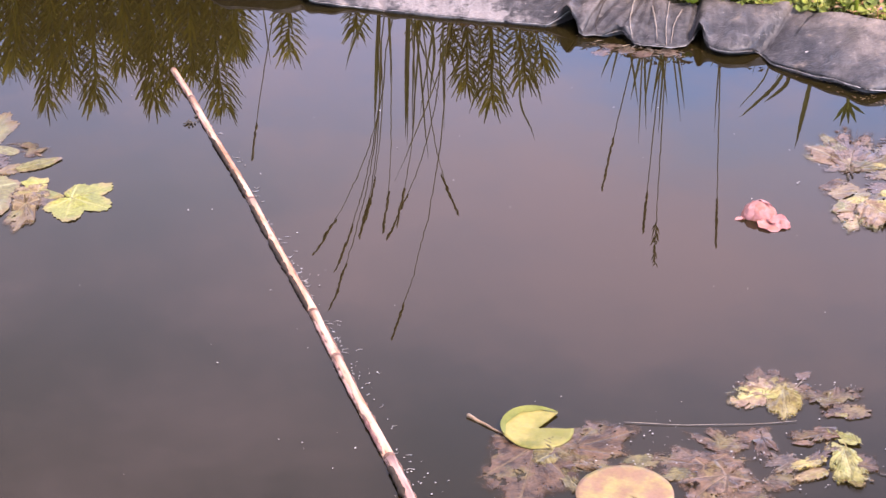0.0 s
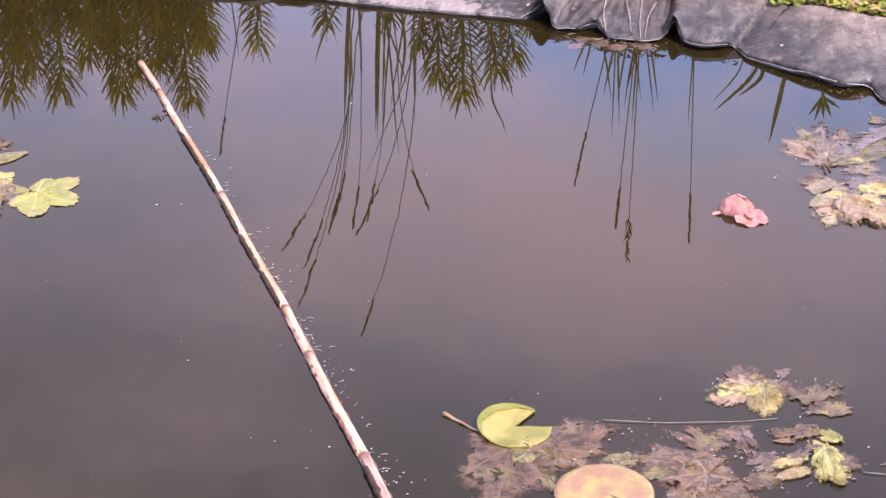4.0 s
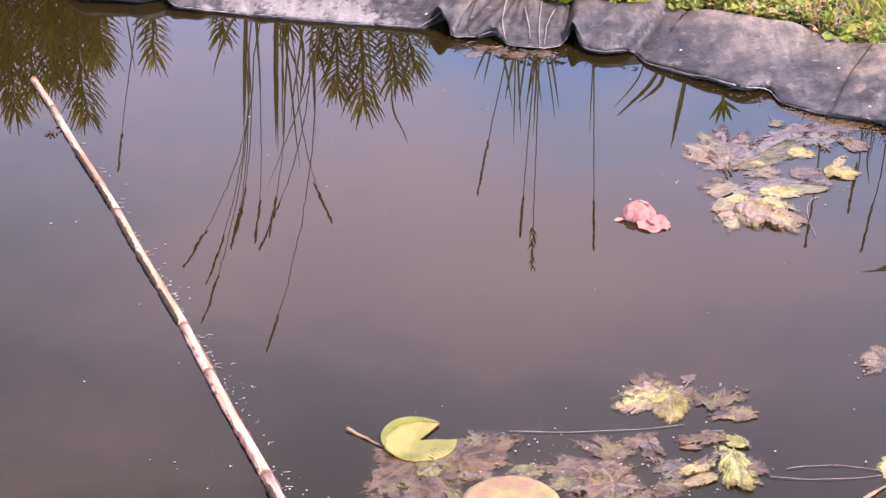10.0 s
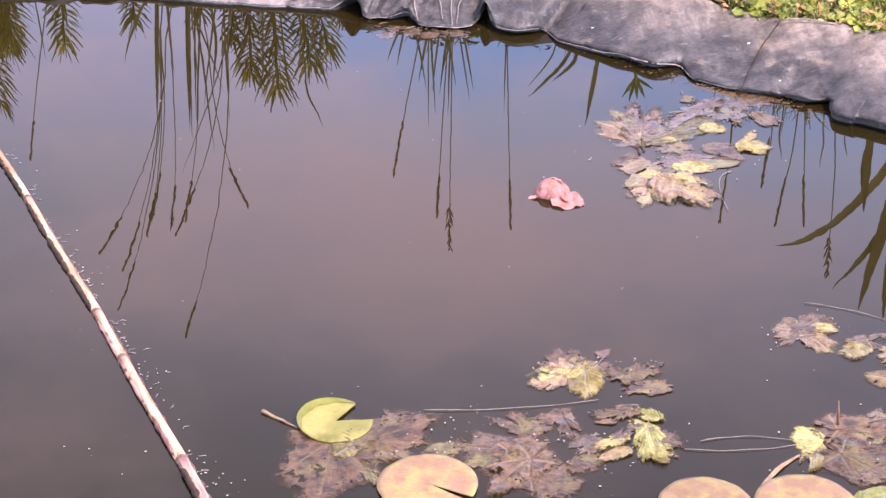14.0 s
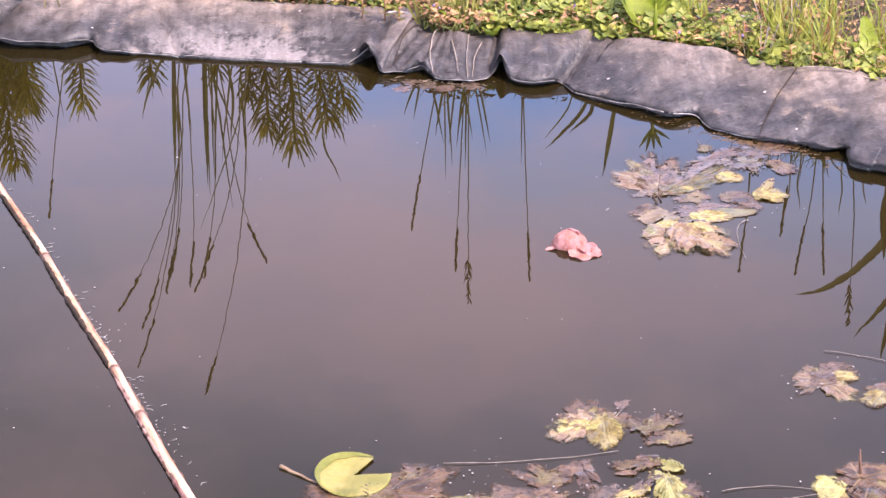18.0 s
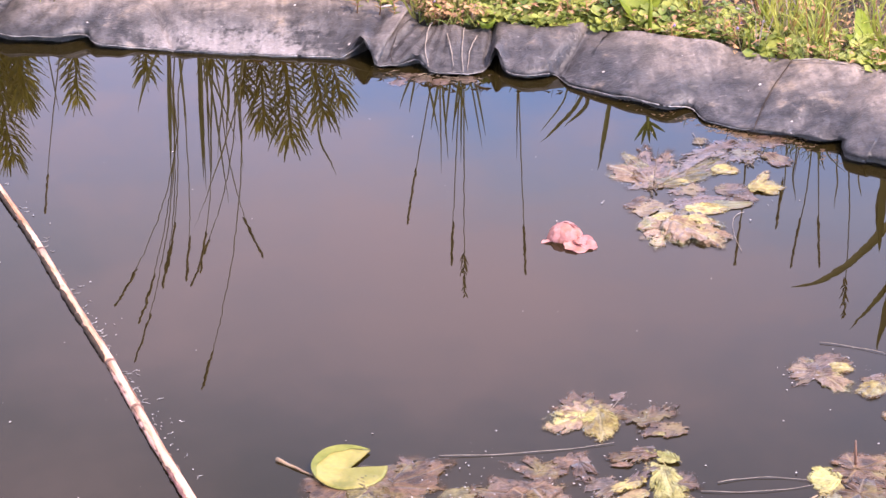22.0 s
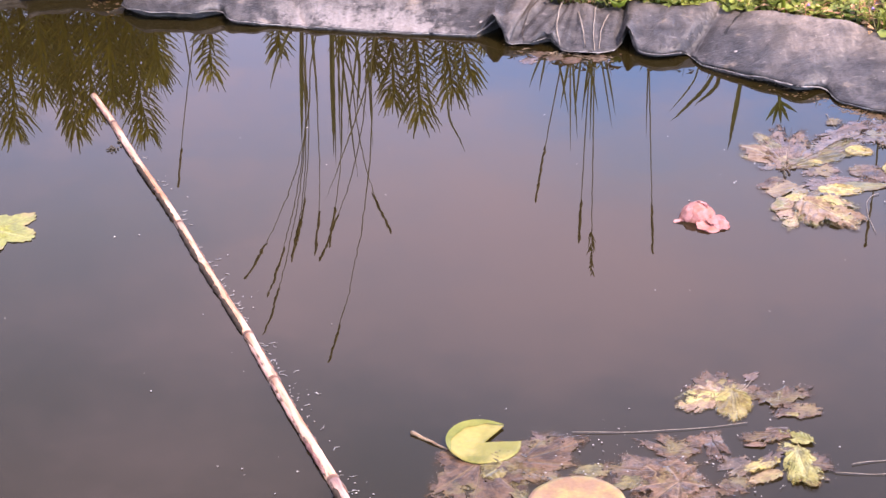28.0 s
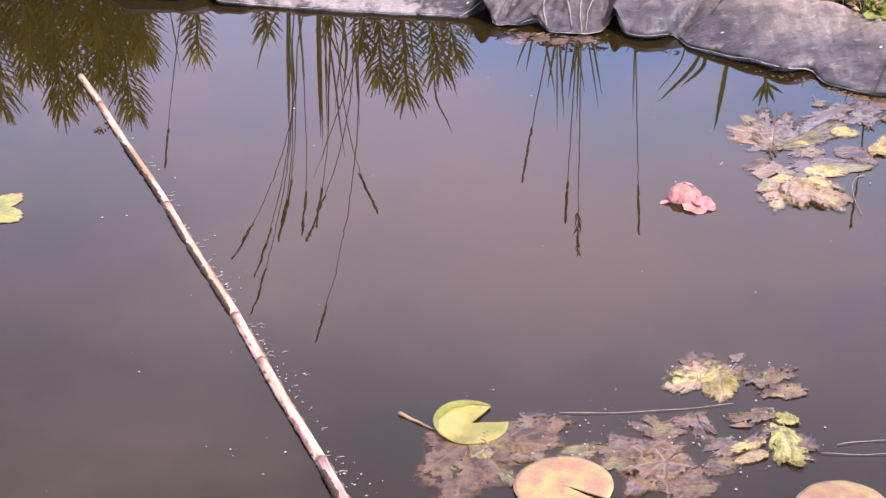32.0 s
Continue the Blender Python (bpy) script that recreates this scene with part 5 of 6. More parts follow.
def flat_petal(w, ln, seed):
    """A fallen petal with a wavy rim that lies on the water."""
    vs, fs, a, b = [], [], 10, 10
    for i in range(a + 1):
        u = i / a
        for j in range(b + 1):
            v = j / b * 2 - 1
            wid = w * math.sin(math.pi * (0.12 + 0.76 * u)) ** 0.6 * (1.0 + 0.35 * noise.noise((v * 2 + seed, u * 4, 1.0)))
            z = max(0.0004, 0.16 * ln * (noise.noise((v * 1.6 + seed, u * 2.2, seed)) + 0.35 * v * v))
            vs.append((v * wid / 2, u * ln * (1 - 0.10 * v * v), z))
    for i in range(a):
        for j in range(b):
            q = i * (b + 1) + j
            fs.append((q, q + 1, q + b + 2, q + b + 1))
    return mesh_of("petal", vs, fs, PETAL)


def build_rose():
    rose = thing("rose_bloom", (ROSE_AT[0], ROSE_AT[1], 0.0), "pink rose bloom drifting on the water, petals loosened", "flower")
    for k, (az, el, half) in enumerate(((0, 86, 1.1), (90, 30, 0.95), (20, 25, 0.85), (165, 20, 1.0), (250, 26, 0.90), (320, 20, 0.80), (200, 34, 0.70), (60, 50, 0.60))):
        p = part("petal", draped_petal(radians(az), radians(el), half, 0.30 * k, 3.0 + k * 2.7), rose, "curled inner petal" if k > 5 else "")
        p.matrix_local = pose(-0.008, 0.013, -0.004)
    for x, y, ang, w, ln in ((0.010, -0.006, 198, 0.046, 0.048), (0.024, -0.003, 214, 0.034, 0.046), (-0.027, 0.004, 114, 0.014, 0.026), (0.016, 0.006, 226, 0.038, 0.042)):
        p = part("petal", flat_petal(w, ln, x * 100 + ang), rose, "loose petal lying on the water")
        p.matrix_local = pose(x * 0.8 - 0.006, y, 0.0003, 0, 0, ang)


build_rose()


# ---------------------------------------------------------------- straws and stalks on the water
STRAW_WORDS = {"pale": ("floating_straw", "thin pale dry grass stem floating on the pond", "straw"), "green": ("floating_grass_blade", "yellowed grass blade lying on the water", "grass blade"),
               "stalk": ("broken_stalk", "short brown lily stalk floating beside a pad", "stalk")}


def straw(kind, a, m, b):
    name, label, cat = STRAW_WORDS[kind]
    e = thing(name, (*a, 0.002), label, cat, "floating stems" if kind == "pale" else "")
    o = Vector((*a, 0.002))
    pts = [p - o + Vector((0, 0, 0.0006 * math.sin(i * 1.3))) for i, p in enumerate(arc((*a, 0.0018), (*m, 0.0018), (*b, 0.0018), 12))]
    if kind == "green":
        vs, fs = ribbon(pts, [0.002 + 0.005 * math.sin(math.pi * i / 11) for i in range(12)], Vector((0, 0, 1)))
    else:
        r = 0.0036 if kind == "stalk" else 0.0006
        vs, fs = tube(pts, [r * (1.0 - (0.62 if kind == "stalk" else 0.45) * (i / 11) ** 0.6 + (0.12 * noise.noise((i * 1.7, a[0] * 30, 0)))) for i in range(12)], 6)
    part("stem", mesh_of("stem", vs, fs, {"pale": STRAW, "green": STALK, "stalk": STALK}[kind]), e)


straw("pale", (0.093, 2.248), (0.218, 2.244), (0.346, 2.257))
straw("pale", (0.449, 2.126), (0.527, 2.118), (0.608, 2.126))
straw("pale", (0.475, 2.144), (0.540, 2.151), (0.601, 2.137))
straw("pale", (0.704, 2.510), (0.775, 2.480), (0.840, 2.431))
straw("green", (0.527, 2.016), (0.567, 2.068), (0.605, 2.100))
straw("pale", (0.678, 2.979), (0.649, 2.938), (0.644, 2.830))
straw("pale", (0.647, 3.336), (0.650, 3.300), (0.652, 3.264))
straw("pale", (0.327, 2.305), (0.349, 2.340), (0.371, 2.376))
straw("pale", (0.416, 2.232), (0.421, 2.226), (0.427, 2.221))
straw("stalk", (-0.139, 2.260), (-0.113, 2.237), (-0.087, 2.214))


# ---------------------------------------------------------------- specks on the water
def build_specks():
    bits = []
    def speck(x, y, r, z=0.001):
        n = 6
        vs = [(x + math.cos(2 * math.pi * k / n) * r * rnd.uniform(0.6, 1.2), y + math.sin(2 * math.pi * k / n) * r * rnd.uniform(0.6, 1.2), z) for k in range(n)]
        vs.append((x, y, z + r * 0.6))
        bits.append((vs, [(k, (k + 1) % n, n) for k in range(n)]))
    for _ in range(80):
        speck(rnd.uniform(-1.2, 1.2), rnd.uniform(1.95, 3.5), rnd.choice((0.0007, 0.0010, 0.0013, 0.0019)))
    for _ in range(110):
        u = rnd.choice((rnd.uniform(0.25, 1.0), rnd.gauss(0.72, 0.03), rnd.gauss(0.9, 0.03), rnd.gauss(0.55, 0.02)))
        p = Vector((-0.826, 3.565)).lerp(Vector((-0.165, 1.93)), min(max(u, 0), 1))
        speck(p.x + 0.010 + abs(rnd.gauss(0, 0.022)) - (0.05 if rnd.random() < 0.12 else 0.0), p.y + rnd.gauss(0, 0.01), rnd.choice((0.0009, 0.0013, 0.0018)))
    # pale specks over the leaf rafts double as glints off wet leaves
    for _ in range(230):
        c = rnd.choice(((0.35, 2.13, 0.12, 0.05), (0.20, 2.14, 0.14, 0.05), (0.15, 2.2, 0.16, 0.05), (0.36, 2.34, 0.07, 0.03), (0.60, 3.05, 0.09, 0.08), (0.72, 2.42, 0.06, 0.03), (0.70, 2.1, 0.06, 0.05)))
        speck(rnd.gauss(c[0], c[2] * 0.8), rnd.gauss(c[1], c[3] * 0.8), rnd.choice((0.0006, 0.0009, 0.0013, 0.0018)), rnd.choice((0.001, 0.0015, 0.0025)))
    ob = new("floating_specks", mesh_of("floating_specks", *merged(bits), FLUFF_GLINT))
    tagged(ob, "tiny pale specks of fluff and debris on the water, and painted glints on wet leaves", "debris", kind="stuff")


build_specks()


# ---------------------------------------------------------------- tall grasses behind the liner
CLUMP_WORDS = {"spurge": "clump of tall bank grass with drooping seed heads", "folds": "sparse clump of thin bank grass and narrow blades",
               "sword": "clump of fine bank grass beside broad sword leaves"}
CLUMPS = {}


def grass_stem(bx, by, bz, tx, tz, width_mm, head, clump):
    """A stem of a clump that rises from the bank through (bx, bz) to its tip at (tx, tz)."""
    if clump not in CLUMPS:
        CLUMPS[clump] = thing("grass_clump", (bx, by, 0.06), CLUMP_WORDS[clump], "grass", "grass clumps on the bank")
    e = CLUMPS[clump]
    o = e.matrix_world.translation
    k = (0.06 - bz) / max(tz - bz, 0.05)
    gx = bx + (tx - bx) * max(k, -0.6) * 0.7
    dy = rnd.uniform(-0.012, 0.012)
    if bz > 0.12:
        line = arc((gx, by, 0.05), (bx, by + dy * 0.5, bz), (tx, by + dy, tz), 3)
        line = [Vector((gx, by, 0.05)), Vector((bx, by, bz))]
        sway = rnd.uniform(-0.006, 0.006)
        for u in (0.15, 0.3, 0.45, 0.6, 0.75, 0.88, 1.0):
            line.append(Vector((bx + (tx - bx) * u ** ((2.6 if abs(tx - bx) < 0.12 else 1.8) if head and clump != "sword" else 1.2) + sway * math.sin(u * 5), by + dy * u, bz + (tz - bz) * u)))
    else:
        line = arc((gx, by, 0.05), ((bx + tx) / 2, by, (0.06 + tz) / 2), (tx, by + dy, tz), 9)
    pts = [p - o for p in line]
    w = width_mm * 0.001
    n = len(pts) - 1
    if head:
        stem = part("stem", mesh_of("stem", *tube(pts, [w * 0.62 * (1 - 0.6 * i / n) for i in range(n + 1)], 5), BLADE_DRY), e)
        d = (pts[-1] - pts[-2]).normalized()
        ln = rnd.uniform(0.10, 0.15)
        bits = []
        count = 34 if head == 1 else 26
        for i in range(count):
            u = i / count
            c = pts[-1] - d * ln * (1 - u) + Vector((rnd.gauss(0, 0.0008), rnd.gauss(0, 0.0008), 0))
            spread = (0.055 if head == 1 else 0.4) * rnd.choice((-1, 1))
            q = (d + Vector((spread * rnd.uniform(0.5, 1), spread * rnd.uniform(-1, 1), 0))).normalized()
            l1 = rnd.uniform(0.018, 0.030) * (1 - 0.4 * abs(2 * u - 0.8)) if head == 1 else rnd.uniform(0.015, 0.045) * (1 - 0.5 * u)
            bits.append(tube([c, c + q * l1 * 0.5, c + q * l1], [0.0007, 0.0026 if head == 1 else 0.0020, 0.0004], 5))
        part("seed_head", mesh_of("seed_head", *merged(bits), SEED), stem, "narrow brown seed head")
    else:
        face = Vector((rnd.uniform(-0.3, 0.3), -1, 0.2))
        ws = [w * (0.8 + 0.4 * math.sin(math.pi * min(1, i / n))) * (1.0 - (i / n) ** 3) + 0.0004 for i in range(n + 1)]
        part("blade", mesh_of("blade", *ribbon(pts, ws, face), BLADE_GREEN if width_mm > 3 else BLADE_DRY), e)


grass_stem(-0.699, 4.120, 0.120, -0.779, 0.476, 3, 1, "spurge")
grass_stem(-0.431, 4.120, 0.182, -0.638, 0.743, 3, 1, "spurge")
grass_stem(-0.444, 4.120, 0.182, -0.604, 0.901, 3, 1, "spurge")
grass_stem(-0.440, 4.120, 0.154, -0.584, 0.795, 3, 1, "spurge")
grass_stem(-0.286, 4.120, 0.185, -0.442, 0.986, 3, 1, "spurge")
grass_stem(-0.297, 4.120, 0.157, -0.446, 0.697, 3, 1, "spurge")
grass_stem(-0.333, 4.120, 0.184, -0.265, 0.623, 3, 1, "spurge")
grass_stem(-0.449, 4.120, 0.139, -0.517, 0.692, 3, 1, "spurge")
grass_stem(-0.444, 4.120, 0.140, -0.496, 0.645, 3, 1, "spurge")
grass_stem(-0.419, 4.120, 0.140, -0.459, 0.678, 3, 1, "spurge")
grass_stem(-0.366, 4.120, 0.141, -0.412, 0.647, 3, 1, "spurge")
grass_stem(-0.282, 4.120, 0.157, -0.423, 0.538, 3, 0, "spurge")
grass_stem(-0.444, 4.120, 0.111, -0.466, 0.386, 9, 0, "spurge")
grass_stem(-0.374, 4.120, 0.113, -0.390, 0.410, 9, 0, "spurge")
grass_stem(-0.342, 4.120, 0.113, -0.375, 0.433, 4, 0, "spurge")
grass_stem(-0.290, 4.120, 0.114, -0.295, 0.397, 4, 0, "spurge")
grass_stem(-0.420, 4.120, 0.112, -0.419, 0.269, 5, 0, "spurge")
grass_stem(-0.371, 4.120, 0.113, -0.304, 0.315, 4, 0, "spurge")
grass_stem(-0.356, 4.120, 0.127, -0.333, 0.479, 4, 0, "spurge")
grass_stem(-0.306, 4.120, 0.114, -0.353, 0.358, 4, 0, "spurge")
grass_stem(-0.474, 4.120, 0.118, -0.531, 0.230, 6, 0, "spurge")
grass_stem(-0.722, 4.120, 0.113, -0.715, 0.219, 3, 0, "spurge")
grass_stem(-0.107, 4.120, 0.276, -0.075, 0.417, 4, 0, "spurge")
grass_stem(-0.207, 4.120, 0.259, -0.231, 0.346, 4, 0, "spurge")
grass_stem(-0.153, 4.120, 0.260, -0.130, 0.356, 4, 0, "spurge")
grass_stem(-0.079, 4.120, 0.233, -0.048, 0.321, 4, 0, "spurge")
grass_stem(0.118, 3.900, 0.090, 0.084, 0.157, 4, 0, "folds")
grass_stem(0.163, 3.900, 0.104, 0.093, 0.442, 3, 1, "folds")
grass_stem(0.125, 3.900, 0.090, 0.107, 0.172, 4, 0, "folds")
grass_stem(0.224, 3.900, 0.106, 0.192, 0.548, 3, 1, "folds")
grass_stem(0.232, 3.900, 0.106, 0.221, 0.643, 3, 2, "folds")
grass_stem(0.178, 3.900, 0.091, 0.175, 0.321, 3, 0, "folds")
grass_stem(0.224, 3.900, 0.092, 0.201, 0.243, 4, 0, "folds")
grass_stem(0.252, 3.900, 0.093, 0.278, 0.231, 4, 0, "folds")
grass_stem(0.243, 3.900, 0.092, 0.271, 0.266, 3, 0, "folds")
grass_stem(0.180, 3.900, 0.091, 0.154, 0.214, 5, 0, "folds")
grass_stem(0.354, 3.900, 0.108, 0.366, 0.586, 3, 1, "folds")
grass_stem(0.354, 3.900, 0.108, 0.348, 0.289, 3, 0, "folds")
grass_stem(0.460, 3.900, 0.145, 0.401, 0.227, 4, 0, "folds")
grass_stem(0.495, 3.900, 0.150, 0.406, 0.258, 8, 0, "folds")
grass_stem(0.512, 3.900, 0.155, 0.463, 0.221, 8, 0, "folds")
grass_stem(0.560, 3.900, 0.174, 0.534, 0.329, 10, 0, "folds")
grass_stem(0.840, 3.720, 0.252, 0.831, 0.503, 4, 1, "sword")
grass_stem(0.929, 3.720, 0.248, 0.920, 0.408, 3, 1, "sword")
grass_stem(0.984, 3.720, 0.256, 0.960, 0.513, 3, 1, "sword")
grass_stem(1.002, 3.720, 0.256, 1.021, 0.508, 3, 1, "sword")
grass_stem(0.951, 3.720, 0.248, 0.949, 0.345, 3, 0, "sword")
grass_stem(1.044, 3.720, 0.271, 1.052, 0.376, 3, 0, "sword")
grass_stem(1.095, 3.720, 0.279, 1.105, 0.349, 3, 0, "sword")
grass_stem(1.072, 3.720, 0.279, 1.096, 0.655, 3, 2, "sword")
grass_stem(1.154, 3.720, 0.294, 1.144, 0.472, 10, 0, "sword")
grass_stem(-0.370, 4.120, 0.120, -0.388, 0.446, 5, 0, "spurge")
grass_stem(-0.357, 4.120, 0.120, -0.373, 0.390, 4, 0, "spurge")
grass_stem(-0.318, 4.120, 0.121, -0.320, 0.303, 6, 0, "spurge")
grass_stem(0.182, 3.900, 0.091, 0.191, 0.284, 4, 0, "folds")
grass_stem(0.216, 3.900, 0.092, 0.239, 0.224, 4, 0, "folds")
grass_stem(0.228, 3.900, 0.092, 0.220, 0.292, 4, 0, "folds")
grass_stem(0.239, 3.900, 0.092, 0.207, 0.191, 4, 0, "folds")
grass_stem(0.147, 3.900, 0.091, 0.172, 0.228, 4, 0, "folds")
grass_stem(0.204, 3.900, 0.092, 0.185, 0.237, 4, 0, "folds")


SWORDS = thing("iris_plant", (1.36, 3.72, 0.06), "iris with broad arching sword-shaped green leaves", "plant")


def iris_blade(b, m, t, width, y):
    gx = b[0] * 0.4 + 1.36 * 0.6
    o = SWORDS.matrix_world.translation
    low = [Vector((gx, y, 0.075)), Vector(((gx + b[0]) / 2, y, (0.060 + b[1]) / 2))]
    pts = [p - o for p in low + arc((b[0], y, b[1]), (m[0], y - 0.01, m[1]), (t[0], y - 0.03, t[1]), 14)]
    n = len(pts) - 1
    ws = [width * (0.7 + 0.3 * min(1, i / 4)) * (1 - (i / n) ** 4) + 0.0005 for i in range(n + 1)]
    part("sword_leaf", mesh_of("sword_leaf", *ribbon(pts, ws, Vector((0.15, -1, 0.15)), 0.15), IRIS), SWORDS)


iris_blade((1.217, 0.338), (1.093, 0.499), (0.951, 0.550), 0.025, 3.72)
iris_blade((1.242, 0.438), (1.179, 0.568), (1.094, 0.667), 0.019, 3.72)
iris_blade((1.235, 0.381), (1.197, 0.554), (1.160, 0.733), 0.033, 3.72)
iris_blade((1.248, 0.381), (1.231, 0.569), (1.220, 0.760), 0.030, 3.72)
iris_blade((1.153, 0.280), (1.151, 0.379), (1.148, 0.472), 0.019, 3.72)
iris_blade((1.257, 0.353), (1.266, 0.526), (1.261, 0.706), 0.027, 3.72)


def spurge(bx, tx, top, spread, y):
    """An upright stem set all round with narrow leaves."""
    e = thing("spurge_plant", (bx, y, 0.060), "upright dark green spurge with whorls of narrow leaves", "plant", "spurge plants on the bank")
    h = top - 0.060
    pts = [Vector(((tx - bx) * u * u, 0.01 * math.sin(u * 3), h * 0.93 * u - 0.01)) for u in (i / 9 for i in range(10))]
    part("stem", mesh_of("stem", *tube(pts, [0.0034 * (1 - 0.6 * i / 9) for i in range(10)], 6), BLADE_GREEN), e)
    bits = []
    count = int(h * 400)
    for i in range(count):
        u = 0.12 + 0.88 * i / count
        k = u * 9
        a = pts[min(int(k), 8)].lerp(pts[min(int(k) + 1, 9)], k - int(k))
        w = i * 2.39996 + rnd.uniform(-0.2, 0.2)
        out = Vector((math.cos(w), math.sin(w), 0))
        ln = spread * rnd.uniform(0.8, 1.15) * (1.0 - 0.45 * max(0.0, (u - 0.8) / 0.2))
        rise = 0.75 + 0.9 * max(0.0, (u - 0.6) / 0.4)
        p1 = a + out * ln * 0.5 + Vector((0, 0, ln * rise * 0.32))
        p2 = a + out * ln * 0.95 + Vector((0, 0, ln * rise * 0.95))
        bits.append(ribbon([a, p1, p2], [0.0034, 0.0084, 0.0020], Vector((rnd.uniform(-0.4, 0.4), -0.6, 0.8)), 0.3))
    part("foliage", mesh_of("foliage", *merged(bits), SPURGE_LEAF), e)


spurge(-1.463, -1.496, 0.387, 0.029, 4.30)
spurge(-1.292, -1.338, 0.436, 0.061, 4.30)
spurge(-1.190, -1.210, 0.426, 0.061, 4.30)
spurge(-1.047, -1.055, 0.431, 0.058, 4.30)
spurge(-0.886, -0.877, 0.446, 0.061, 4.30)
spurge(-0.941, -0.949, 0.356, 0.065, 4.30)
spurge(-0.832, -0.824, 0.261, 0.051, 4.30)
spurge(-0.672, -0.675, 0.227, 0.047, 4.17)
spurge(-1.383, -1.415, 0.331, 0.058, 4.30)
spurge(-1.108, -1.127, 0.327, 0.061, 4.30)
spurge(-1.504, -1.531, 0.317, 0.065, 4.30)
spurge(-1.242, -1.270, 0.360, 0.061, 4.30)
spurge(-0.994, -1.007, 0.380, 0.058, 4.30)
spurge(-1.601, -1.647, 0.397, 0.065, 4.30)
spurge(-1.689, -1.742, 0.431, 0.065, 4.30)
spurge(-0.506, -0.506, 0.168, 0.044, 4.17)
spurge(-0.351, -0.348, 0.151, 0.041, 4.17)
spurge(-0.236, -0.240, 0.318, 0.056, 4.17)
spurge(-0.180, -0.176, 0.366, 0.056, 4.17)
spurge(-0.112, -0.093, 0.302, 0.054, 4.17)
spurge(-0.074, -0.048, 0.266, 0.054, 4.17)
spurge(-0.275, -0.280, 0.231, 0.044, 4.17)
spurge(-0.030, -0.007, 0.183, 0.036, 4.17)
for k in range(26):
    x = -1.95 + 0.0445 * k + rnd.uniform(-0.02, 0.02)
    spurge(x, x + rnd.uniform(-0.03, 0.03), rnd.uniform(0.28, 0.37), 0.06, 4.42 + rnd.uniform(-0.04, 0.06))
for k in range(16):
    x = -1.95 + 0.072 * k + rnd.uniform(-0.02, 0.02)
    spurge(x, x + rnd.uniform(-0.02, 0.02), rnd.uniform(0.16, 0.23), 0.06, 4.36 + rnd.uniform(-0.03, 0.03))


# ---------------------------------------------------------------- weeds on the bank
RIM = sorted((Vector(liner_point(i, 0.97)) for i in range(0, NE, 3) if EDGE[i].y > 2.75 and -1.3 < EDGE[i].x < 1.5), key=lambda q: q.x)
RIM_X, RIM_Y = [q.x for q in RIM], [q.y for q in RIM]


def rim_y(x):
    return float(np.interp(x, RIM_X, RIM_Y))


def bank_spot(x0=-0.9, x1=1.45, d0=0.014, d1=0.7):
    x = rnd.uniform(x0, x1)
    d = d0 + (d1 - d0) * rnd.random() ** 1.2
    return x, rim_y(x) + d, d


def build_clover():
    bits = []
    for _ in range(7600):
        x, y, d = bank_spot()
        if 0.56 < x < 0.82 and d < 0.040:
            continue                                      # the sheet lies bare here
        if x > 0.66 and rnd.random() < 0.5:
            continue
        if x > 0.72 and d > 0.17 + 0.1 * noise.noise((x * 6, y * 6, 4.0)) and rnd.random() < 0.85:
            continue                                      # bare soil behind the tufts
        if x < 0.28 and rnd.random() < 0.86 + 0.4 * noise.noise((x * 9, y * 9, 2.0)):
            continue
        z = bank_z(x, y) + rnd.uniform(0.002, 0.012 + 0.03 * min(1.0, d / 0.12))
        r = rnd.uniform(0.009, 0.021) if rnd.random() < 0.8 else rnd.uniform(0.020, 0.030)
        yaw, tilt = rnd.uniform(0, 6.28), Vector((rnd.gauss(0, 0.28), rnd.gauss(-0.15, 0.28), 1)).normalized()
        a = tilt.cross(Vector((math.sin(yaw), math.cos(yaw), 0))).normalized()
        b = tilt.cross(a)
        c = Vector((x, y, z))
        for k in range(3):
            w = k * 2.094
            f = a * math.cos(w) + b * math.sin(w)
            s = tilt.cross(f)
            up = tilt * r * 0.25
            bits.append(([c, c + f * r * 0.6 + s * r * 0.55 + up, c + f * r * 1.15 + s * r * 0.35 + up, c + f * r * 1.05, c + f * r * 1.15 - s * r * 0.35 + up, c + f * r * 0.6 - s * r * 0.55 + up],
                         [(0, 1, 2, 3), (0, 3, 4, 5)]))
    ob = new("clover_patch", mesh_of("clover_patch", *merged(bits), CLOVER))
    tagged(ob, "dense low clover and small weeds on the bank", "clover", kind="stuff")


def build_lawn():
    bits = []
    for _ in range(4200):
        x, y, d = bank_spot(-0.9, 1.45, 0.012, 0.7)
        if 0.56 < x < 0.82 and d < 0.035:
            continue
        if x > 0.72 and d > 0.20 and rnd.random() < 0.7:
            continue
        z = bank_z(x, y)
        h = rnd.uniform(0.02, 0.06) * (1.6 if x > 0.75 else 1.0)
        lean = Vector((rnd.gauss(0, 0.35), rnd.gauss(0, 0.35), 1)).normalized()
        c = Vector((x, y, z - 0.005))
        bend = Vector((rnd.gauss(0, 0.4), rnd.gauss(0, 0.4), 0)) * h
        bits.append(ribbon([c, c + lean * h * 0.6 + bend * 0.25, c + lean * h + bend], [0.0024, 0.0022, 0.0004], Vector((rnd.uniform(-1, 1), -1, 0.2))))
    ob = new("lawn_grass", mesh_of("lawn_grass", *merged(bits), LAWN))
    tagged(ob, "short mixed green and straw grass on the bank", "grass", kind="stuff")


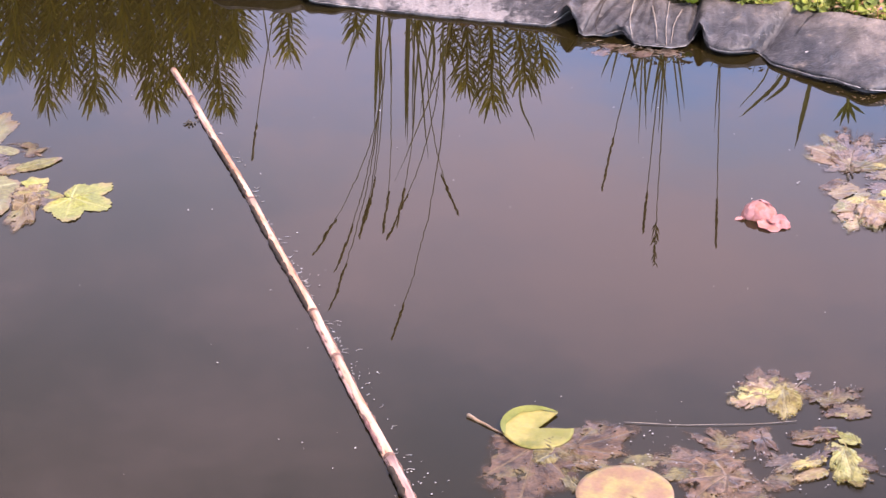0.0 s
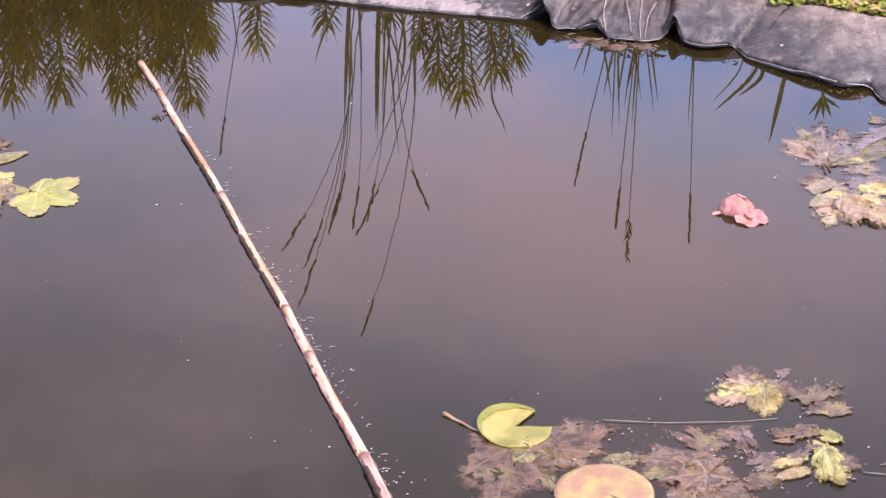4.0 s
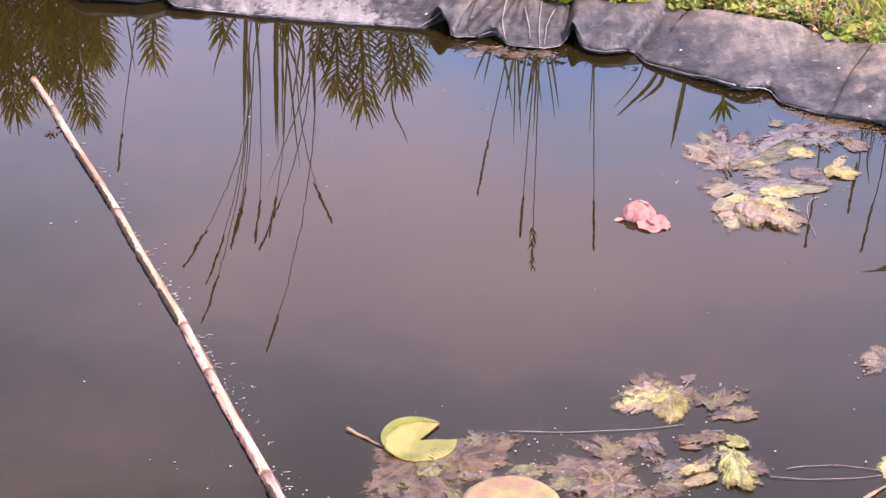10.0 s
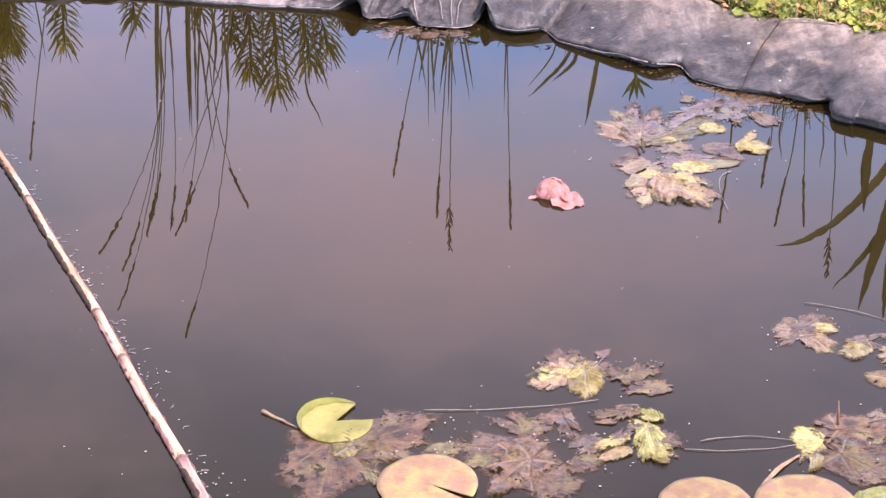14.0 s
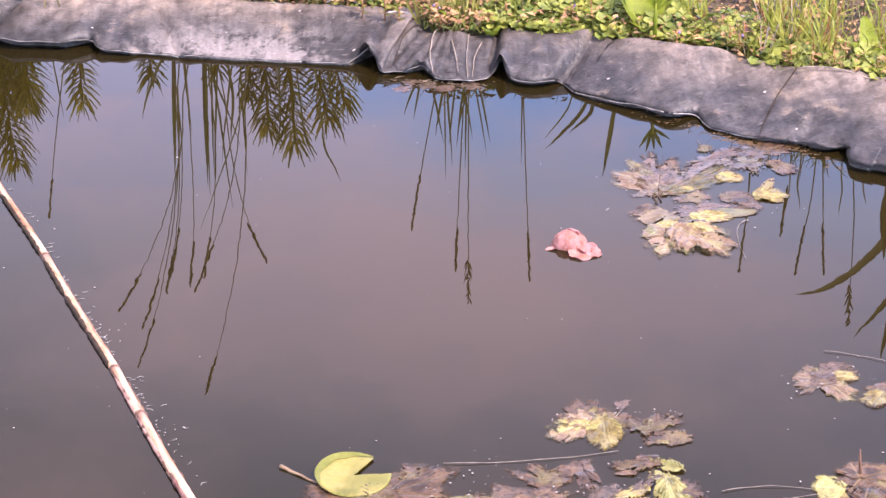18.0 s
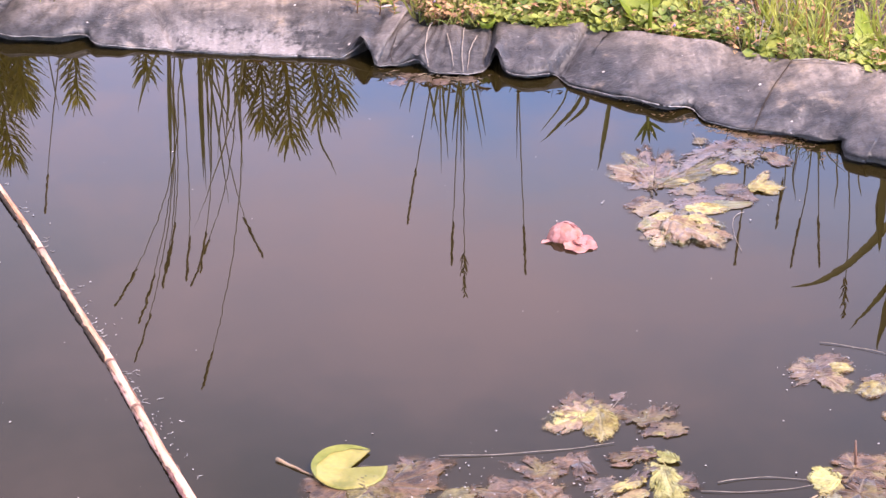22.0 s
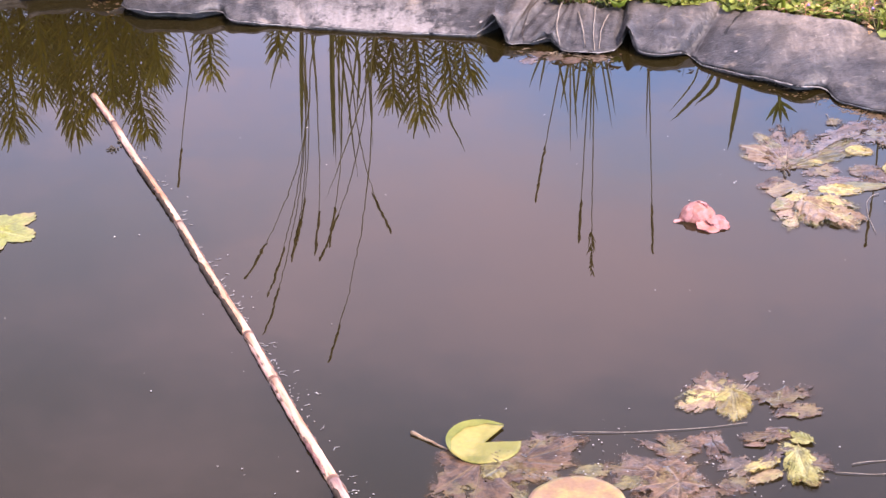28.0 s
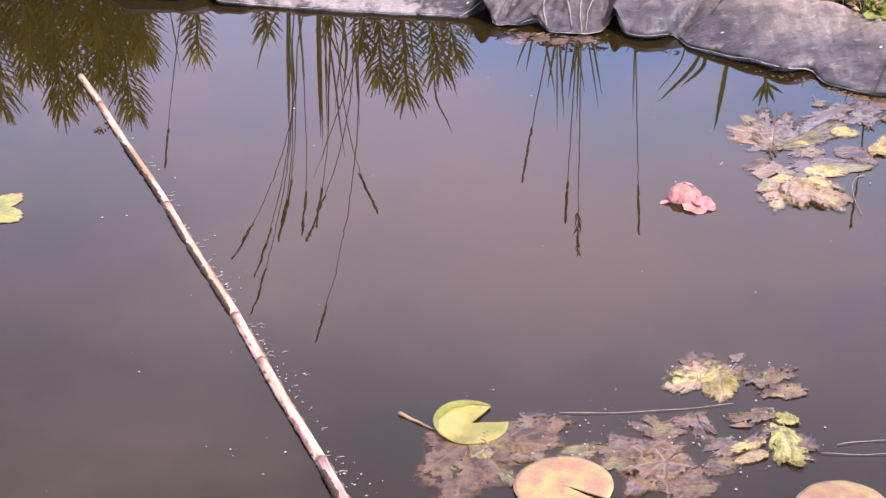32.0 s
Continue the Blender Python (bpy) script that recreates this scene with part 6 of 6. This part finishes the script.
def build_litter():
    bits = []
    for _ in range(3800):
        x, y, d = bank_spot(-0.9, 1.45, 0.004, 0.5)
        z = bank_z(x, y) + rnd.uniform(0.004, 0.040)
        r, w = rnd.uniform(0.004, 0.012), rnd.uniform(0, 6.28)
        f, s = Vector((math.cos(w), math.sin(w), rnd.uniform(-0.4, 0.4))), Vector((-math.sin(w), math.cos(w), rnd.uniform(-0.4, 0.4)))
        c = Vector((x, y, z))
        bits.append(([c - f * r, c - s * r * 0.5 + Vector((0, 0, r * 0.3)), c + f * r, c + s * r * 0.5 + Vector((0, 0, r * 0.3))], [(0, 1, 2), (0, 2, 3)]))
    for _ in range(2600):                                 # a red and yellow patch by the folds
        x = rnd.uniform(-0.6, 0.27)
        y = rim_y(x) + rnd.uniform(0.0, 0.22)
        r, w = rnd.uniform(0.004, 0.010), rnd.uniform(0, 6.28)
        f, s_ = Vector((math.cos(w), math.sin(w), rnd.uniform(-0.5, 0.5))), Vector((-math.sin(w), math.cos(w), rnd.uniform(-0.5, 0.5)))
        c = Vector((x, y, bank_z(x, y) + rnd.uniform(0.004, 0.045)))
        bits.append(([c - f * r, c - s_ * r * 0.6 + Vector((0, 0, r * 0.3)), c + f * r, c + s_ * r * 0.6 + Vector((0, 0, r * 0.3))], [(0, 1, 2), (0, 2, 3)]))
    ob = new("leaf_litter", mesh_of("leaf_litter", *merged(bits), DEAD))
    tagged(ob, "curled reddish brown dead leaves between the weeds", "leaf litter", kind="stuff")


build_clover()
build_lawn()
build_litter()


# ---------------------------------------------------------------- roots and debris along the liner
def edge_index(x):
    return min((k for k in range(NE) if EDGE[k].y > 2.9), key=lambda k: abs(EDGE[k].x - x))


def root_strand(a, m, b, radius, dark=False):
    """A dry root that hangs from the bank over the liner, through three spots of it: where along the edge, and how far up."""
    ia, im, ib = edge_index(a[0]), edge_index(m[0]), edge_index(b[0])
    pts = []
    for k, q in enumerate(arc((ia, a[1], 0), (im, m[1], 0), (ib, b[1], 0), 18)):
        low = math.floor(q.x)
        c = Vector(liner_point(low, q.y, 0.004 + radius)).lerp(Vector(liner_point(low + 1, q.y, 0.004 + radius)), q.x - low)
        c.x += 0.0014 * noise.noise((k * 0.45, a[0] * 40, 0))
        pts.append(c)
    o = pts[0].copy()
    e = thing("root_strand", o, "dark thin root lying across the liner" if dark else "pale dry root hanging over the liner", "root", "roots on the liner")
    part("root", mesh_of("root", *tube([p - o for p in pts], [radius * (1 - 0.4 * k / 17) * (1.0 + 0.3 * noise.noise((k * 0.9, a[0] * 9, 0))) for k in range(18)], 6), DARK_ROOT if dark else STRAW), e)


root_strand((0.106, 1.05), (0.113, 0.65), (0.143, 0.06), 0.0017)
root_strand((0.060, 1.05), (0.043, 0.56), (0.061, 0.05), 0.0012, True)
root_strand((0.175, 0.80), (0.191, 0.37), (0.198, 0.04), 0.0015)
root_strand((0.212, 0.95), (0.214, 0.46), (0.218, 0.05), 0.0013)
root_strand((0.233, 0.75), (0.228, 0.40), (0.226, 0.08), 0.0012)
root_strand((-0.008, 0.60), (0.000, 0.75), (0.012, 0.82), 0.0013)
root_strand((0.722, 0.99), (0.742, 0.50), (0.762, 0.03), 0.0016, True)


def build_muck():
    bits = []
    for cx, sx, d0, d1, count in ((0.79, 0.045, -0.035, 0.01, 420), (0.16, 0.06, -0.04, 0.0, 60), (0.64, 0.05, -0.03, 0.01, 60), (-0.9, 0.05, -0.06, 0.0, 60)):
        for _ in range(count):
            i = edge_index(rnd.gauss(cx, sx))
            q = EDGE[i] + OUT[i] * rnd.uniform(d0, d1)
            r, w = rnd.uniform(0.003, 0.009 if cx > 0.7 else 0.008), rnd.uniform(0, 6.28)
            n = 6
            vs = [(q.x + math.cos(w + 2 * math.pi * k / n) * r * rnd.uniform(0.5, 1.3), q.y + math.sin(w + 2 * math.pi * k / n) * r * rnd.uniform(0.4, 1.0), rnd.uniform(-0.0016, 0.0005)) for k in range(n)]
            vs.append((q.x, q.y, rnd.uniform(0.0, 0.0009)))
            bits.append((vs, [(k, (k + 1) % n, n) for k in range(n)]))
    tagged(new("floating_muck", mesh_of("floating_muck", *merged(bits), MUCK)), "orange-brown rotting muck gathered along the liner", "debris", kind="stuff")


build_muck()


# ---------------------------------------------------------------- single weeds on the bank
def broad_leaf(ln, w, bend, seed):
    vs, fs, n = [], [], 10
    for i in range(n + 1):
        u = i / n
        half = w / 2 * (math.sin(math.pi * min(1.0, u ** 0.8 * 0.93 + 0.03)) ** 0.8)
        c = Vector((0, ln * (u * math.cos(bend * u)), ln * u * math.sin(1.1 - bend * u)))
        for v in (-1, -0.5, 0, 0.5, 1):
            vs.append((v * half, c.y * 0.75, c.z + abs(v) * half * 0.35 + 0.03 * ln * noise.noise((u * 4 + seed, v * 2, seed))))
    for i in range(n):
        for k in range(4):
            a = i * 5 + k
            fs.append((a, a + 1, a + 6, a + 5))
    return mesh_of("leaf", vs, fs, WEED)


def spot(x, y):
    return Vector((x, y, bank_z(x, y)))


def dock(x, y, leaves, label):
    e = thing("dock_plant", spot(x, y), label, "weed", "broad weeds on the bank")
    for k, (ang, ln, w, bend) in enumerate(leaves):
        part("leaf", broad_leaf(ln, w, bend, x * 9 + k), e).matrix_local = pose(0, 0, 0, 0, 0, ang)


dock(1.043, 3.545, ((5, 0.095, 0.038, 0.1), (60, 0.08, 0.034, 0.6), (-70, 0.07, 0.03, 0.5)), "dock with an upright oval light green leaf")
dock(1.046, 3.465, ((-8, 0.062, 0.030, 0.2), (80, 0.05, 0.024, 0.6)), "small dock with two oval green leaves")
dock(0.612, 3.775, ((10, 0.14, 0.070, 0.2), (-25, 0.12, 0.055, 0.3), (40, 0.11, 0.045, 0.4), (160, 0.07, 0.04, 0.8), (75, 0.08, 0.04, 0.8)), "broad-leaved weed with bright green leaves")
dock(0.28, 3.835, ((185, 0.045, 0.045, 1.1), (140, 0.04, 0.03, 1.1), (235, 0.04, 0.032, 1.1)), "low weed with rounded bright green leaves")
dock(0.37, 3.85, ((175, 0.04, 0.036, 1.1), (100, 0.04, 0.03, 1.0), (245, 0.04, 0.03, 1.1)), "low weed with crinkled rounded leaves")


def tuft(x, d, count, h, group):
    e = thing("grass_tuft", spot(x, d), "tuft of upright green and straw-coloured grass", "grass", group)
    for _ in range(count):
        w = rnd.uniform(0, 6.28)
        a = Vector((math.cos(w), math.sin(w), 0)) * rnd.uniform(0, 0.03)
        lean = Vector((rnd.gauss(0, 0.25), rnd.gauss(0, 0.2), 1)) * h * rnd.uniform(0.5, 1.1)
        droop = Vector((rnd.gauss(0, 0.3), rnd.gauss(0, 0.3), -0.15)) * h
        pts = [a, a + lean * 0.5, a + lean * 0.8 + droop * 0.2, a + lean + droop * 0.6]
        thin = rnd.random() < 0.4
        if thin:
            pts = [a, a + lean * 0.5, a + lean * 0.85, a + lean * 1.1]
        ob = part("blade", mesh_of("blade", *ribbon(pts, [0.0022, 0.0022, 0.0018, 0.0006] if thin else [0.0036, 0.0042, 0.0030, 0.0006], Vector((rnd.uniform(-0.3, 0.3), -1, 0.2))), TUFT if not thin else rnd.choice((TUFT, BLADE_DRY, REDSTEM, REDSTEM, STRAW) if x > 0.7 else (TUFT, TUFT, TUFT, TUFT, TUFT, STRAW, REDSTEM))), e)


for x, y, c, h in ((0.90, 3.64, 26, 0.14), (0.94, 3.58, 22, 0.13), (0.86, 3.70, 24, 0.15), (0.98, 3.66, 24, 0.16), (0.92, 3.76, 22, 0.16), (0.82, 3.62, 12, 0.09), (1.08, 3.62, 18, 0.14), (1.12, 3.50, 16, 0.12),
                   (0.72, 3.80, 14, 0.11), (0.50, 3.86, 10, 0.09), (0.20, 3.93, 10, 0.09), (0.24, 3.90, 8, 0.08), (0.62, 3.86, 12, 0.10), (0.35, 3.92, 10, 0.08)):
    tuft(x, y, c, h, "grass tufts on the bank")


def flower_spike(x, d, h):
    e = thing("flowering_weed", spot(x, d), "small reddish weed with purple flowers", "weed", "flowering weeds on the bank")
    part("stem", mesh_of("stem", *tube([(0, 0, 0), (0.004, 0, h * 0.5), (0.002, 0, h)], [0.0016, 0.0014, 0.001], 5), REDSTEM), e)
    for k in range(10):
        w, z = k * 2.4, h * (0.25 + 0.07 * k)
        a = Vector((math.cos(w), math.sin(w), 0.3))
        me = mesh_of("leaf", *ribbon([Vector((0, 0, z)), Vector((0, 0, z)) + a * 0.008, Vector((0, 0, z)) + a * 0.016], [0.003, 0.008, 0.001], Vector((0, 0, 1))), DEAD if k % 3 else WEED)
        part("leaf", me, e)
    for k in range(1 if int(x * 1000) % 6 == 0 else 0):
        w = k * 2.1
        c = Vector((math.cos(w) * 0.006, math.sin(w) * 0.006, h * (0.9 - 0.1 * k)))
        part("flower", mesh_of("flower", *tube([c, c + Vector((math.cos(w) * 0.005, math.sin(w) * 0.005, 0.003))], [0.0015, 0.0035], 6), FLOWER), e, "tiny purple flower")


for x, y, h in ((0.765, 3.66, 0.06), (0.80, 3.68, 0.055), (0.78, 3.63, 0.05), (0.84, 3.66, 0.05), (0.54, 3.80, 0.04), (0.66, 3.70, 0.035), (0.76, 3.72, 0.06), (0.05, 3.94, 0.05), (0.08, 3.91, 0.045), (0.15, 3.90, 0.05), (0.0, 3.96, 0.05)):
    flower_spike(x, y, h)
for k in range(56):
    x = rnd.uniform(-0.34, 0.27) if k < 36 else rnd.uniform(0.3, 1.15)
    y = rim_y(x) + rnd.uniform(0.01, 0.14)
    flower_spike(x, y, rnd.uniform(0.025, 0.05))


def fallen_twig(x0, d0, x1, d1, r, mat_, label, lift=0.02):
    a, b = spot(x0, d0), spot(x1, d1)
    a.z += lift
    b.z += lift * 0.6
    e = thing("fallen_twig", a, label, "twig", "twigs on the bank")
    m_ = (b - a) / 2 + Vector((0, 0.01, 0.008))
    part("twig", mesh_of("twig", *tube(arc((0, 0, 0), m_, b - a, 8), [r * (1 - 0.06 * k) for k in range(8)], 7), mat_), e)


fallen_twig(0.809, 3.774, 0.871, 3.717, 0.0055, PALE_WOOD, "short pale bleached stick among the weeds", 0.03)
fallen_twig(0.879, 3.506, 1.014, 3.447, 0.0018, STRAW, "dry straw-coloured stem along the liner's edge", 0.02)
fallen_twig(0.05, 3.945, 0.135, 3.912, 0.0028, PALE_WOOD, "thin pale twig lying on leaf litter", 0.015)
fallen_twig(-0.08, 4.045, 0.0, 4.03, 0.0022, PALE_WOOD, "thin pale twig lying on leaf litter", 0.012)
fallen_twig(0.27, 3.93, 0.25, 3.86, 0.0030, STRAW, "broken dry stem leaning on the liner", 0.02)


# ---------------------------------------------------------------- small plant behind the liner and waterweed scraps
def finger_weed():
    e = thing("small_weed", (0.62, 3.72, 0.06), "small weed with finger-like leaves behind the liner", "weed")
    part("stem", mesh_of("stem", *tube([(0, 0, -0.01), (0, 0, 0.05), (0.001, 0, 0.10)], [0.0045, 0.0050, 0.0022], 6), WEED), e)
    for dx, h in ((-0.029, 0.118), (-0.014, 0.128), (0.004, 0.124), (0.021, 0.121), (0.038, 0.100)):
        pts = [(0.0, 0, 0.075), (dx * 0.6, -0.004, 0.075 + (h - 0.075) * 0.6), (dx, -0.008, h)]
        part("leaf", mesh_of("leaf", *ribbon(pts, [0.006, 0.008, 0.001], Vector((0, -1, 0.1))), WEED), e)


def weed_scrap(x, y, size, count):
    e = thing("waterweed_scrap", (x, y, 0.0), "dark scrap of waterweed floating on the pond", "waterweed", "waterweed scraps")
    bits = []
    for _ in range(count):
        a = Vector((rnd.gauss(0, size), rnd.gauss(0, size * 1.3), 0.001))
        w = rnd.uniform(0, 6.28)
        q = Vector((math.cos(w), math.sin(w), 0.1)) * rnd.uniform(0.004, 0.009)
        bits.append(tube([a, a + q * 0.5 + Vector((0, 0, 0.0015)), a + q], [0.0008, 0.0020, 0.0005], 5))
    part("fronds", mesh_of("fronds", *merged(bits), MOSS), e)


finger_weed()
for x, y, size, count in ((-0.742, 3.299, 0.008, 14), (-0.73, 3.33, 0.005, 6), (0.528, 3.102, 0.005, 6), (0.53, 3.076, 0.004, 5), (0.73, 3.183, 0.008, 10), (0.752, 3.225, 0.006, 8)):
    weed_scrap(x, y, size, count)


def upright_twig():
    e = thing("upright_twig", (0.676, 2.17, 0.0), "thin brown twig sticking up from the leaf raft", "twig")
    part("twig", mesh_of("twig", *tube([(0, 0, -0.01), (-0.002, 0.002, 0.02), (-0.004, 0.0, 0.042)], [0.0022, 0.0020, 0.0012], 6), CANE_NODE), e)


upright_twig()


def build_fluff():
    bits = []
    for _ in range(55):
        u = min(max(rnd.gauss(0.6, 0.22), 0.1), 1.0)
        q = Vector((-0.826, 3.565)).lerp(Vector((-0.165, 1.93)), u)
        a = Vector((q.x + 0.012 + abs(rnd.gauss(0, 0.012)), q.y + rnd.gauss(0, 0.01), 0.0008))
        w = rnd.uniform(-0.9, 1.2)
        f = Vector((math.cos(w), math.sin(w), 0)) * rnd.uniform(0.005, 0.016)
        side = Vector((-f.y, f.x, 0)) * rnd.uniform(-0.4, 0.4)
        bits.append(tube([a, a + f * 0.5 + side, a + f], [0.0003, 0.0005, 0.0002], 4))
    tagged(new("floating_fluff", mesh_of("floating_fluff", *merged(bits), FLUFF_GLINT)), "wispy pale fluff caught along the cane", "debris", kind="stuff")


build_fluff()


def build_chaff():
    bits = []
    for _ in range(40):                                   # chaff washed against the folds
        a = Vector((rnd.uniform(0.05, 0.25), 0.0, 0.0008))
        a.y = edge_y(a.x) - 0.012 - abs(rnd.gauss(0, 0.022))
        w = rnd.uniform(-0.7, 0.7)
        f = Vector((math.cos(w), math.sin(w), 0)) * rnd.uniform(0.006, 0.024)
        bits.append(tube([a, a + f * 0.5 + Vector((0, rnd.uniform(-0.002, 0.002), 0.001)), a + f], [0.0004, rnd.uniform(0.0005, 0.0012), 0.0003], 4))
    tagged(new("floating_chaff", mesh_of("floating_chaff", *merged(bits), CHAFF)), "brown straw chaff washed against the liner folds", "debris", kind="stuff")


build_chaff()
